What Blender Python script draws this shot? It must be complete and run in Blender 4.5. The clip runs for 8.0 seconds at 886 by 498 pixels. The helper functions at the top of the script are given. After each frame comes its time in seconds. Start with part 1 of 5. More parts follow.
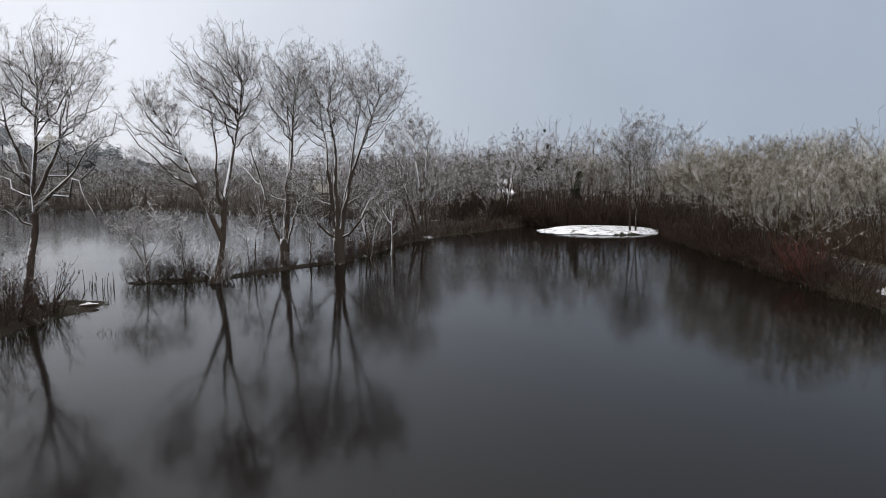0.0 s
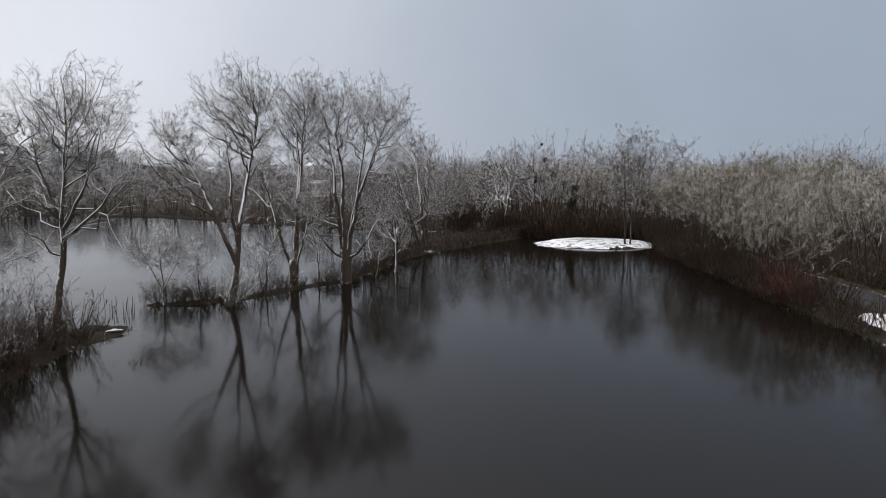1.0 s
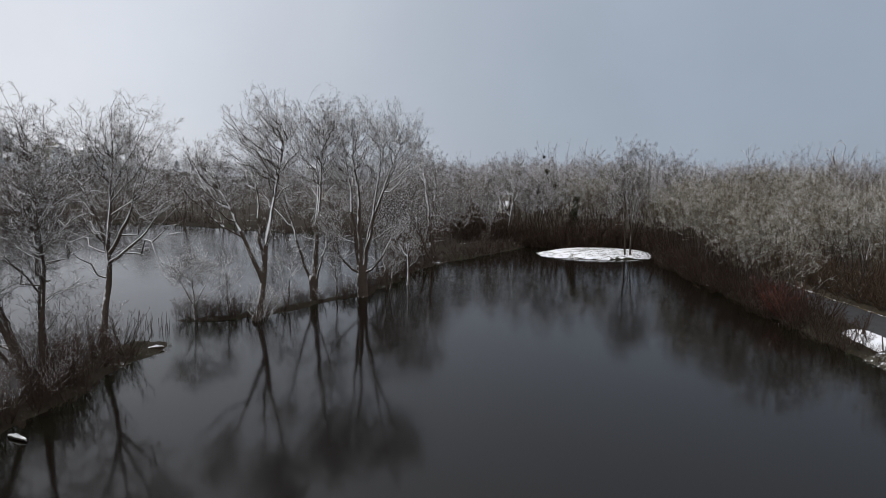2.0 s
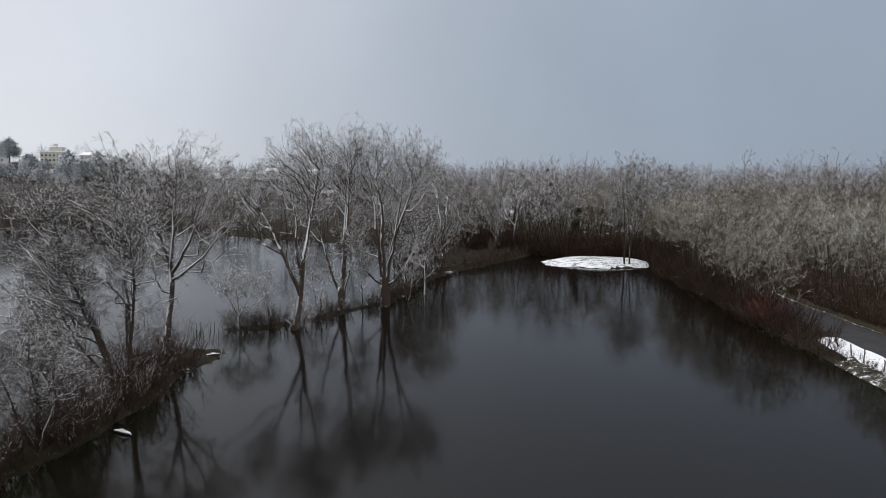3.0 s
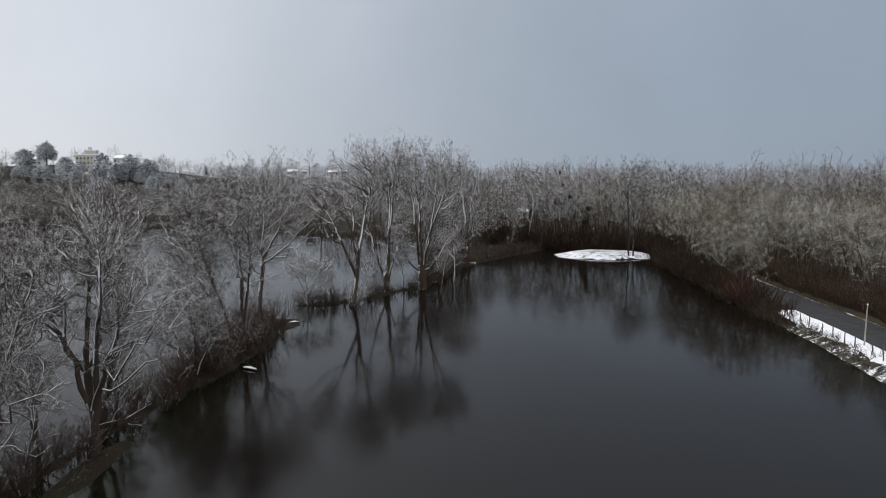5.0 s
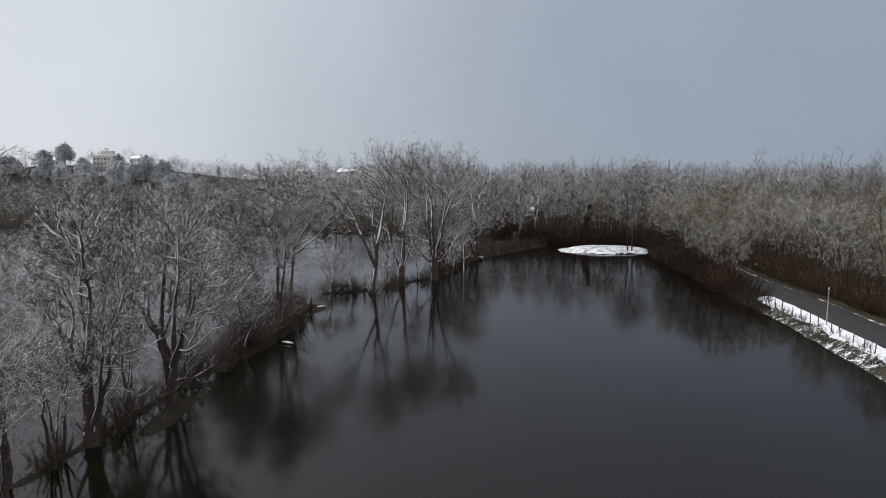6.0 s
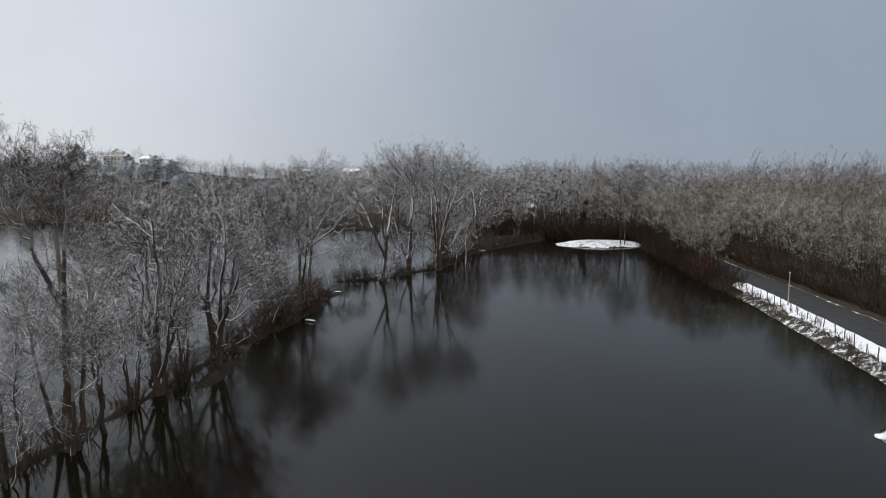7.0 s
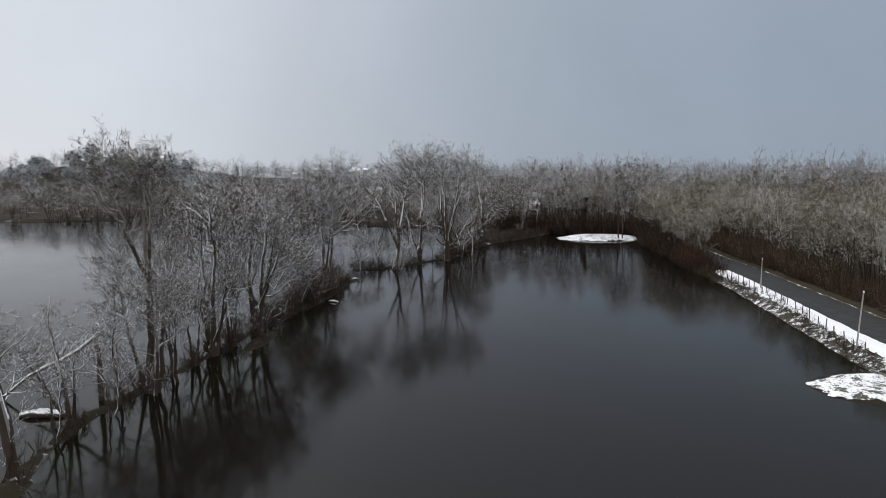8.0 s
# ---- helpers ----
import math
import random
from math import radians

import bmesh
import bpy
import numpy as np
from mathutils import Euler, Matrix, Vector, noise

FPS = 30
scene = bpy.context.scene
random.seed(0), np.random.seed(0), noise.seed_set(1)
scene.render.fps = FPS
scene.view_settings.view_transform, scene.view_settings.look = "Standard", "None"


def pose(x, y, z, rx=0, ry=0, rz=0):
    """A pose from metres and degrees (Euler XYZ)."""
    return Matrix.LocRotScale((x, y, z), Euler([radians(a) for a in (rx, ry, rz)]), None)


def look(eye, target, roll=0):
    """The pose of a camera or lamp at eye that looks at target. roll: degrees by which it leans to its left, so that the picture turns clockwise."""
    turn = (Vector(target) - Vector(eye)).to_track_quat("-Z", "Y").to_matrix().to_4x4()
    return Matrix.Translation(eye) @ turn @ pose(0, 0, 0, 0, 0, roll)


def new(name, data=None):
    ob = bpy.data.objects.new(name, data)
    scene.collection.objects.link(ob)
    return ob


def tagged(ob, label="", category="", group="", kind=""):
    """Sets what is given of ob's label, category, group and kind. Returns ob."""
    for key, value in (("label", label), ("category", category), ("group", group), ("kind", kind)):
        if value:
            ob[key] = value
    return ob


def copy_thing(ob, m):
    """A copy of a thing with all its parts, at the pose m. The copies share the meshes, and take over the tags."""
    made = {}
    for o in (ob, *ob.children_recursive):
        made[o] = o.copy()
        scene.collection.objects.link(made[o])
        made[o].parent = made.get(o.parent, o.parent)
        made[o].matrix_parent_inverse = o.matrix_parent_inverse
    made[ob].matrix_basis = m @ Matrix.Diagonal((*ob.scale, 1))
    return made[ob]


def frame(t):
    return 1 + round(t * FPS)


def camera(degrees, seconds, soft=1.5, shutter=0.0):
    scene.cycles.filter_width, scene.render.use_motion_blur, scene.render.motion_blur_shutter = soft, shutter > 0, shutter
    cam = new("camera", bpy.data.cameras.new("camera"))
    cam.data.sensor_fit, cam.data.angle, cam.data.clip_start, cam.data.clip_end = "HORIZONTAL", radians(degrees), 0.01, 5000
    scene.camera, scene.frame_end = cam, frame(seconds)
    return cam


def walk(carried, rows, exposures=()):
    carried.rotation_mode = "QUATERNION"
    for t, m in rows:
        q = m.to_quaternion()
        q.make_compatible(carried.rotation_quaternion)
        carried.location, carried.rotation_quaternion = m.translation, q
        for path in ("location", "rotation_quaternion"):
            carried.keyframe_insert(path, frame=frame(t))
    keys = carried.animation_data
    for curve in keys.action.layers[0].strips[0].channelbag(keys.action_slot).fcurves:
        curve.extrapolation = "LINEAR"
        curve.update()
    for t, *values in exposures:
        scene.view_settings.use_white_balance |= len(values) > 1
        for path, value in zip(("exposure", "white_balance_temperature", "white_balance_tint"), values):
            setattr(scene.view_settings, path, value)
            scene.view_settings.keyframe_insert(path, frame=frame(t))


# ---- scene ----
cam = camera(69.3, 8.0, soft=0.6)
METRES, EYE, TILT, LEAN, TURN = 60.0, 9.5, -6.5, 0.0, 0.0
ROWS = [
    (0.0, 0.0, 0.0, 0.0, 0.0, 0.0, -0.0),
    (0.5, -0.0075, -0.0202, 0.0201, -0.35, -0.02, -0.04),
    (1.0, -0.0177, -0.0449, 0.0381, -0.55, -0.05, -0.08),
    (1.5, -0.0279, -0.0703, 0.0518, -0.63, -0.06, -0.1),
    (3.0, -0.0832, -0.2326, 0.0966, -0.86, 0.02, 0.02),
    (3.5, -0.0985, -0.294, 0.0972, -0.76, 0.01, 0.06),
    (4.0, -0.1094, -0.3584, 0.0921, -0.29, 0.01, 0.04),
    (4.5, -0.117, -0.425, 0.0849, 0.03, 0.0, 0.09),
    (6.0, -0.1298, -0.6431, 0.0616, 1.08, -0.07, 0.16),
    (6.5, -0.1294, -0.7153, 0.0524, 1.22, -0.08, 0.19),
    (7.0, -0.1282, -0.7931, 0.0405, 1.38, -0.11, 0.24),
    (7.5, -0.1273, -0.8727, 0.0286, 1.67, -0.14, 0.27),
    (8.0, -0.1273, -0.954, 0.0175, 2.02, -0.19, 0.3),
]
walk(cam, [(t, pose(0, 0, EYE, TILT, LEAN, TURN) @ pose(METRES * x, METRES * y, METRES * z, 90 + pitch, roll, yaw)) for t, x, y, z, yaw, pitch, roll in ROWS], [(0.0, 0.34, 6600, 12), (0.7, 0.22, 6590, 12), (1.5, 0.12, 6560, 11.5), (3.0, 0.06, 6500, 10.5), (5.0, 0.01, 6500, 10), (8.0, 0.0, 6500, 10)])

# ---- world: an overcast winter sky with a darker bank of snow cloud to the north-east ----
SUN_DIR = Vector((-0.78, 0.45, 0.44)).normalized()


def shade(tree, kind, **inputs):
    n = tree.nodes.new(kind)
    for key, value in inputs.items():
        key = key.replace("_", " ")
        if hasattr(value, "is_output"):
            tree.links.new(value, n.inputs[key])
        else:
            n.inputs[key].default_value = value
    return n


def calc(tree, op, a, b=0.5, c=None, clamp=False):
    n = tree.nodes.new("ShaderNodeMath")
    n.operation, n.use_clamp = op, clamp
    for i, v in enumerate((a, b) if c is None else (a, b, c)):
        if hasattr(v, "is_output"):
            tree.links.new(v, n.inputs[i])
        else:
            n.inputs[i].default_value = v
    return n.outputs[0]


def blend(tree, fac, a, b, how="MIX"):
    n = tree.nodes.new("ShaderNodeMix")
    n.data_type, n.blend_type = "RGBA", how
    for i, v in ((0, fac), (6, a), (7, b)):
        if hasattr(v, "is_output"):
            tree.links.new(v, n.inputs[i])
        else:
            n.inputs[i].default_value = v if i == 0 else (*v, 1)
    return n.outputs[2]


def spread(tree, value, lo, hi, to_lo=0.0, to_hi=1.0):
    n = shade(tree, "ShaderNodeMapRange", From_Min=lo, From_Max=hi, To_Min=to_lo, To_Max=to_hi)
    n.interpolation_type = "SMOOTHSTEP"
    tree.links.new(value, n.inputs["Value"])
    return n.outputs["Result"]


def along(tree, vector, way):
    n = tree.nodes.new("ShaderNodeVectorMath")
    n.operation = "DOT_PRODUCT"
    tree.links.new(vector, n.inputs[0])
    n.inputs[1].default_value = way
    return n.outputs["Value"]


def grain(tree, vector, scale, detail=4.0, rough=0.6):
    n = shade(tree, "ShaderNodeTexNoise", Scale=scale, Detail=detail, Roughness=rough)
    if vector is not None:
        tree.links.new(vector, n.inputs["Vector"])
    return n.outputs["Fac"]


world = bpy.data.worlds.new("winter_sky")
scene.world = world
world.use_nodes = True
wt = world.node_tree
wt.nodes.clear()
sky = wt.nodes.new("ShaderNodeTexSky")
sky.sky_type, sky.sun_disc = "NISHITA", False
sky.sun_elevation, sky.sun_rotation = math.asin(SUN_DIR.z), math.atan2(SUN_DIR.x, SUN_DIR.y)
way = wt.nodes.new("ShaderNodeTexCoord").outputs["Generated"]
side = spread(wt, along(wt, way, (0.75, 0.64, -0.16)), 0.0, 0.95, 1.0, 0.0)
high = spread(wt, along(wt, way, (0, 0, 1)), 0.30, 1.0, 0.95, 2.4)
puffs = spread(wt, grain(wt, way, 2.2, 5.0, 0.55), 0.3, 0.7, 0.95, 1.05)
deck = blend(wt, side, (0.295, 0.354, 0.435), (0.69, 0.727, 0.79))
deck = blend(wt, spread(wt, along(wt, way, (0, 0, 1)), 0.28, 0.75), deck, blend(wt, side, (0.335, 0.34, 0.355), (0.70, 0.705, 0.725)))
deck = blend(wt, 1.0, deck, blend(wt, 1.0, blend(wt, high, (0, 0, 0), (1, 1, 1)), blend(wt, puffs, (0, 0, 0), (1, 1, 1)), "MULTIPLY"), "MULTIPLY")
for n in wt.nodes:
    if n.bl_idname == "ShaderNodeMix":
        n.clamp_factor = False
clear = shade(wt, "ShaderNodeBackground", Color=sky.outputs[0], Strength=0.004)
cloud = shade(wt, "ShaderNodeBackground", Color=deck, Strength=1.0)
both = wt.nodes.new("ShaderNodeAddShader")
wt.links.new(clear.outputs[0], both.inputs[0])
wt.links.new(cloud.outputs[0], both.inputs[1])
wt.links.new(both.outputs[0], wt.nodes.new("ShaderNodeOutputWorld").inputs["Surface"])

sun = new("sun", bpy.data.lights.new("sun", "SUN"))
sun.data.energy, sun.data.angle, sun.data.color = 0.5, radians(25), (1.0, 0.97, 0.93)
sun.matrix_world = look(SUN_DIR * 100, (0, 0, 0))


# ---- materials ----
def material(name, rough=0.8, spec=0.3):
    m = bpy.data.materials.new(name)
    m.use_nodes = True
    t = m.node_tree
    b = t.nodes["Principled BSDF"]
    b.inputs["Roughness"].default_value = rough
    b.inputs["Specular IOR Level"].default_value = spec
    return m, t, b


def relief(t, b, height, strength, distance):
    n = shade(t, "ShaderNodeBump", Strength=strength, Distance=distance, Height=height)
    t.links.new(n.outputs[0], b.inputs["Normal"])


SNOW_SIDE = Vector((-0.34, -0.14, 0.93)).normalized()


def frosty(name, dark, light, snow, lo, hi, scale=3.0, heads=0.0, tint=(0.1, 0.08, 0.06), vary=0.45, weather=None, clump=0.35):
    """Bark or twigs with wind-driven snow on their weather side."""
    m, t, b = material(name, 0.85, 0.2)
    at = t.nodes.new("ShaderNodeTexCoord").outputs["Object"]
    geo = t.nodes.new("ShaderNodeNewGeometry")
    patchy = grain(t, at, scale, 5.0)
    base = blend(t, patchy, dark, light)
    base = blend(t, calc(t, "MULTIPLY", geo.outputs["Random Per Island"], vary), base, light)
    facing = calc(t, "ADD", along(t, geo.outputs["Normal"], weather or SNOW_SIDE), calc(t, "MULTIPLY", calc(t, "SUBTRACT", grain(t, at, scale * clump, 3.0), 0.5), 1.5))
    facing = calc(t, "ADD", facing, calc(t, "MULTIPLY", calc(t, "SUBTRACT", geo.outputs["Random Per Island"], 0.5), vary))
    if heads:  # trees differ in colour and in how much frost they hold
        cells = shade(t, "ShaderNodeTexVoronoi", Scale=heads, Vector=at)
        cells.voronoi_dimensions = "2D"
        hue = t.nodes.new("ShaderNodeSeparateColor")
        t.links.new(cells.outputs["Color"], hue.inputs[0])
        own = t.nodes.new("ShaderNodeObjectInfo").outputs["Random"]
        base = blend(t, calc(t, "MULTIPLY", own, 0.5), base, dark)
        facing = calc(t, "ADD", facing, calc(t, "MULTIPLY", calc(t, "FRACT", calc(t, "MULTIPLY", own, 7.3)), 0.35))
        base = blend(t, calc(t, "MULTIPLY", hue.outputs[0], 0.75), base, tint)
        base = blend(t, calc(t, "MULTIPLY", hue.outputs[1], 0.7), base, dark)
        facing = calc(t, "ADD", facing, calc(t, "MULTIPLY", calc(t, "SUBTRACT", hue.outputs[2], 0.5), 1.1))
    t.links.new(blend(t, spread(t, facing, lo, hi), base, snow), b.inputs["Base Color"])
    relief(t, b, grain(t, at, scale * 6, 4.0), 0.5, 0.02)
    return m


BARK = frosty("snowy_bark", (0.026, 0.018, 0.013), (0.08, 0.06, 0.046), (0.86, 0.86, 0.86), 0.46, 0.7, 2.2)
BARK_SNOWY = frosty("snow_plastered_limbs", (0.024, 0.017, 0.013), (0.070, 0.054, 0.042), (0.90, 0.90, 0.90), 0.26, 0.40, 2.0, weather=Vector((-0.55, -0.22, 0.80)), clump=0.6)
BARK_PALE = frosty("pale_smooth_bark", (0.10, 0.085, 0.07), (0.27, 0.245, 0.215), (0.86, 0.86, 0.86), 0.42, 0.7, 1.6)
TWIG = frosty("frosted_twigs", (0.045, 0.036, 0.030), (0.125, 0.104, 0.086), (0.82, 0.82, 0.82), 0.54, 0.76, 1.2, clump=1.5)
TWIG_OLIVE = frosty("olive_twigs", (0.064, 0.055, 0.029), (0.140, 0.121, 0.064), (0.60, 0.585, 0.53), 0.62, 1.2, 0.5, 0.15, (0.145, 0.094, 0.056), 0.15)
TWIG_BROWN = frosty("brown_brambles", (0.020, 0.012, 0.008), (0.054, 0.033, 0.022), (0.24, 0.20, 0.17), 0.9, 1.4, 1.0, vary=0.2)
TWIG_SCRUB = frosty("frosted_scrub", (0.03, 0.021, 0.016), (0.085, 0.062, 0.048), (0.5, 0.48, 0.46), 0.95, 1.3, 1.0, vary=0.3, clump=1.5)
TWIG_SHRUB = frosty("brown_frosted_shrub", (0.026, 0.017, 0.013), (0.085, 0.058, 0.046), (0.78, 0.77, 0.76), 0.86, 1.05, 1.0, clump=2.2)
TWIG_RUSSET = frosty("russet_undergrowth", (0.036, 0.022, 0.013), (0.098, 0.064, 0.040), (0.36, 0.32, 0.28), 0.85, 1.4, 1.0, vary=0.2)
TWIG_RED = frosty("red_stems", (0.075, 0.018, 0.011), (0.14, 0.038, 0.025), (0.5, 0.45, 0.44), 0.85, 1.4, 1.0)
# frost spread over most of these twigs also paints in some distance haze
TWIG_FAR = frosty("far_frosted_hazed_twigs", (0.068, 0.054, 0.046), (0.135, 0.11, 0.096), (0.46, 0.45, 0.45), 0.15, 1.25, 0.25, 0.11, (0.17, 0.118, 0.094), 0.15)
BARK_FAR = frosty("wood_bark", (0.022, 0.016, 0.012), (0.07, 0.053, 0.039), (0.7, 0.69, 0.68), 0.58, 0.95, 1.0)
LIMB_FAR = frosty("snowy_slender_limbs", (0.03, 0.022, 0.015), (0.085, 0.065, 0.045), (0.72, 0.71, 0.69), 0.4, 0.85, 1.0)
TWIG_GREY = frosty("grey_frosted_twigs", (0.024, 0.018, 0.014), (0.070, 0.056, 0.045), (0.84, 0.84, 0.84), 0.68, 0.82, 0.8, clump=2.6)
# base and frost colours lifted to paint haze over the second lake's wood
TWIG_PALE = frosty("hazed_frosted_wood", (0.070, 0.057, 0.050), (0.135, 0.114, 0.102), (0.52, 0.52, 0.525), 0.35, 1.2, 0.25, 0.11, (0.19, 0.145, 0.122), 0.15)
# distance haze painted in: pale grey base and bluish frost for farthest woods
TWIG_MIST = frosty("haze_tinted_frosted_wood", (0.15, 0.142, 0.142), (0.24, 0.23, 0.232), (0.58, 0.60, 0.63), 0.1, 1.1, 0.1, 0.06, (0.22, 0.195, 0.185), 0.15)
EVERGREEN = frosty("snowy_needles", (0.03, 0.042, 0.042), (0.07, 0.088, 0.086), (0.68, 0.71, 0.74), -0.12, 0.5, 0.5, clump=0.8)
IVY = frosty("dark_ivy", (0.014, 0.016, 0.009), (0.05, 0.05, 0.03), (0.4, 0.42, 0.42), 0.9, 1.4, 2.0)
GRASS = frosty("wet_winter_grass", (0.018, 0.020, 0.008), (0.062, 0.055, 0.026), (0.6, 0.62, 0.62), 0.9, 1.3, 1.5)


def ground_material():
    m, t, b = material("leaf_litter_and_mud", 0.95, 0.15)
    at = t.nodes.new("ShaderNodeTexCoord").outputs["Object"]
    a = blend(t, grain(t, at, 0.35, 6.0), (0.009, 0.007, 0.005), (0.036, 0.027, 0.018))
    a = blend(t, spread(t, grain(t, at, 0.09, 4.0), 0.48, 0.7), a, (0.022, 0.022, 0.010))
    snow = spread(t, calc(t, "ADD", grain(t, at, 0.16, 6.0), calc(t, "MULTIPLY", grain(t, at, 2.4, 4.0), 0.35)), 0.80, 0.90)
    t.links.new(blend(t, snow, a, (0.72, 0.73, 0.75)), b.inputs["Base Color"])
    relief(t, b, grain(t, at, 3.0, 6.0), 0.8, 0.15)
    return m


def snow_material(name, lo, hi, under=(0.05, 0.055, 0.022), scale=0.9, other=(0.09, 0.07, 0.045)):
    """Thin snow with grass and litter showing through; the mask's threshold runs from lo to hi."""
    m, t, b = material(name, 0.75, 0.3)
    at = t.nodes.new("ShaderNodeTexCoord").outputs["Object"]
    soil = blend(t, grain(t, at, 1.6, 5.0), under, other)
    bare = spread(t, calc(t, "ADD", calc(t, "MULTIPLY", grain(t, at, scale, 6.0, 0.7), 0.6), calc(t, "MULTIPLY", grain(t, at, scale * 5, 4.0, 0.7), 0.4)), lo, hi)
    white = blend(t, grain(t, at, 0.7, 4.0), (0.78, 0.80, 0.84), (0.88, 0.88, 0.89))
    t.links.new(blend(t, bare, white, soil), b.inputs["Base Color"])
    relief(t, b, grain(t, at, 2.5, 6.0), 0.7, 0.12)
    return m


def asphalt_material():
    m, t, b = material("wet_asphalt", 0.9, 0.12)
    at = t.nodes.new("ShaderNodeTexCoord").outputs["Object"]
    a = blend(t, grain(t, at, 0.5, 5.0), (0.024, 0.025, 0.027), (0.042, 0.042, 0.044))
    a = blend(t, calc(t, "MULTIPLY", grain(t, at, 40.0, 2.0), 0.3), a, (0.11, 0.11, 0.11))
    t.links.new(a, b.inputs["Base Color"])
    t.links.new(spread(t, grain(t, at, 0.8, 4.0), 0.3, 0.7, 0.8, 0.95), b.inputs["Roughness"])
    relief(t, b, grain(t, at, 30.0, 3.0), 0.3, 0.01)
    return m


def water_material():
    m, t, b = material("dark_flood_water", 0.05, 0.40)
    b.inputs["IOR"].default_value = 1.33
    at = t.nodes.new("ShaderNodeTexCoord").outputs["Object"]
    silt = blend(t, grain(t, at, 0.035, 4.0), (0.0036, 0.0026, 0.0018), (0.0072, 0.0055, 0.0041))
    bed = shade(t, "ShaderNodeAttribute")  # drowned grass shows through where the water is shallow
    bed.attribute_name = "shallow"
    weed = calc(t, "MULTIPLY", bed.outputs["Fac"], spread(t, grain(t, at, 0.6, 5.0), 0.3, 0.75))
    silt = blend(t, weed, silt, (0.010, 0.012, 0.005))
    t.links.new(silt, b.inputs["Base Color"])
    t.links.new(spread(t, grain(t, at, 0.05, 3.0), 0.35, 0.65, 0.065, 0.115), b.inputs["Roughness"])
    calm = spread(t, grain(t, at, 0.03, 3.0), 0.42, 0.62, 0.25, 1.0)
    waves = calc(t, "ADD", calc(t, "MULTIPLY", grain(t, at, 1.1, 3.0, 0.5), 0.7), calc(t, "MULTIPLY", grain(t, at, 4.5, 2.0, 0.5), 0.3))
    relief(t, b, calc(t, "MULTIPLY", waves, calm), 0.15, 0.06)
    dull_share = shade(t, "ShaderNodeBsdfDiffuse", Color=silt)  # silt-coloured diffuse share, mixed in to dim the reflections
    mixed = shade(t, "ShaderNodeMixShader", Fac=0.08)
    t.links.new(b.outputs[0], mixed.inputs[1])
    t.links.new(dull_share.outputs[0], mixed.inputs[2])
    t.links.new(mixed.outputs[0], t.nodes["Material Output"].inputs["Surface"])
    return m


def plain(name, a, c, scale=3.0, rough=0.8, bump=0.3, metal=0.0):
    m, t, b = material(name, rough, 0.3)
    b.inputs["Metallic"].default_value = metal
    at = t.nodes.new("ShaderNodeTexCoord").outputs["Object"]
    t.links.new(blend(t, grain(t, at, scale, 6.0), a, c), b.inputs["Base Color"])
    relief(t, b, grain(t, at, scale * 5, 4.0), bump, 0.02)
    return m


GROUND, WATER, ASPHALT = ground_material(), water_material(), asphalt_material()
SNOW = snow_material("fresh_snow", 0.60, 0.72)
SNOW_THIN = snow_material("thin_snow_on_grass", 0.48, 0.55, (0.035, 0.045, 0.018), 1.1, (0.06, 0.055, 0.028))
SNOW_PATCHY = snow_material("patchy_snow_on_bank", 0.43, 0.49, (0.02, 0.02, 0.01), 0.9, (0.045, 0.036, 0.02))
VERGE = plain("dead_grass_verge", (0.02, 0.016, 0.009), (0.065, 0.05, 0.026), 0.8, 0.95, 0.8)
POST = plain("weathered_post", (0.05, 0.042, 0.035), (0.15, 0.13, 0.11), 6.0)
POLE = plain("grey_pole", (0.30, 0.28, 0.25), (0.45, 0.43, 0.39), 2.0, 0.7)
WIRE = plain("galvanised_wire", (0.2, 0.2, 0.2), (0.35, 0.35, 0.34), 5.0, 0.5, 0.1, 0.6)
CREAM = plain("cream_render", (0.50, 0.475, 0.40), (0.58, 0.555, 0.48), 0.5)
WHITE = plain("white_render", (0.6, 0.6, 0.58), (0.72, 0.72, 0.7), 0.5)
ROOF_SNOW = plain("snow_on_roof", (0.76, 0.78, 0.81), (0.87, 0.87, 0.88), 0.8)
TILE = plain("brown_roof_tiles", (0.13, 0.08, 0.06), (0.22, 0.14, 0.11), 2.0)
GLASS = plain("dark_window_glass", (0.03, 0.035, 0.04), (0.06, 0.065, 0.07), 0.5, 0.15, 0.05)
DEADWOOD = frosty("snowy_dead_wood", (0.06, 0.045, 0.035), (0.17, 0.135, 0.11), (0.85, 0.86, 0.88), 0.1, 0.5, 1.5)


# ---- mesh helpers ----
def tri_mesh(name, v, f, mat, smooth=True):
    """A mesh from arrays of points and of triangles or quads."""
    v, f = np.asarray(v, dtype=np.float32), np.asarray(f, dtype=np.int32)
    me = bpy.data.meshes.new(name)
    me.vertices.add(len(v))
    me.vertices.foreach_set("co", v.ravel())
    me.loops.add(f.size)
    me.loops.foreach_set("vertex_index", f.ravel())
    me.polygons.add(len(f))
    me.polygons.foreach_set("loop_start", np.arange(0, f.size, f.shape[1], dtype=np.int32))
    if smooth:
        me.polygons.foreach_set("use_smooth", np.ones(len(f), dtype=bool))
    me.materials.append(mat)
    me.update(calc_edges=True)
    return me


def thing(name, label, category, at=(0, 0, 0), group="", kind=""):
    ob = new(name)
    ob.empty_display_size = 0.2
    ob.matrix_world = pose(*at)
    return tagged(ob, label, category, group, kind)


def part(name, me, parent, label=""):
    ob = new(name, me)
    ob.parent = parent
    return tagged(ob, label)


def bm_mesh(name, bm, mat):
    me = bpy.data.meshes.new(name)
    bm.normal_update()
    bm.to_mesh(me)
    bm.free()
    me.materials.append(mat)
    return me


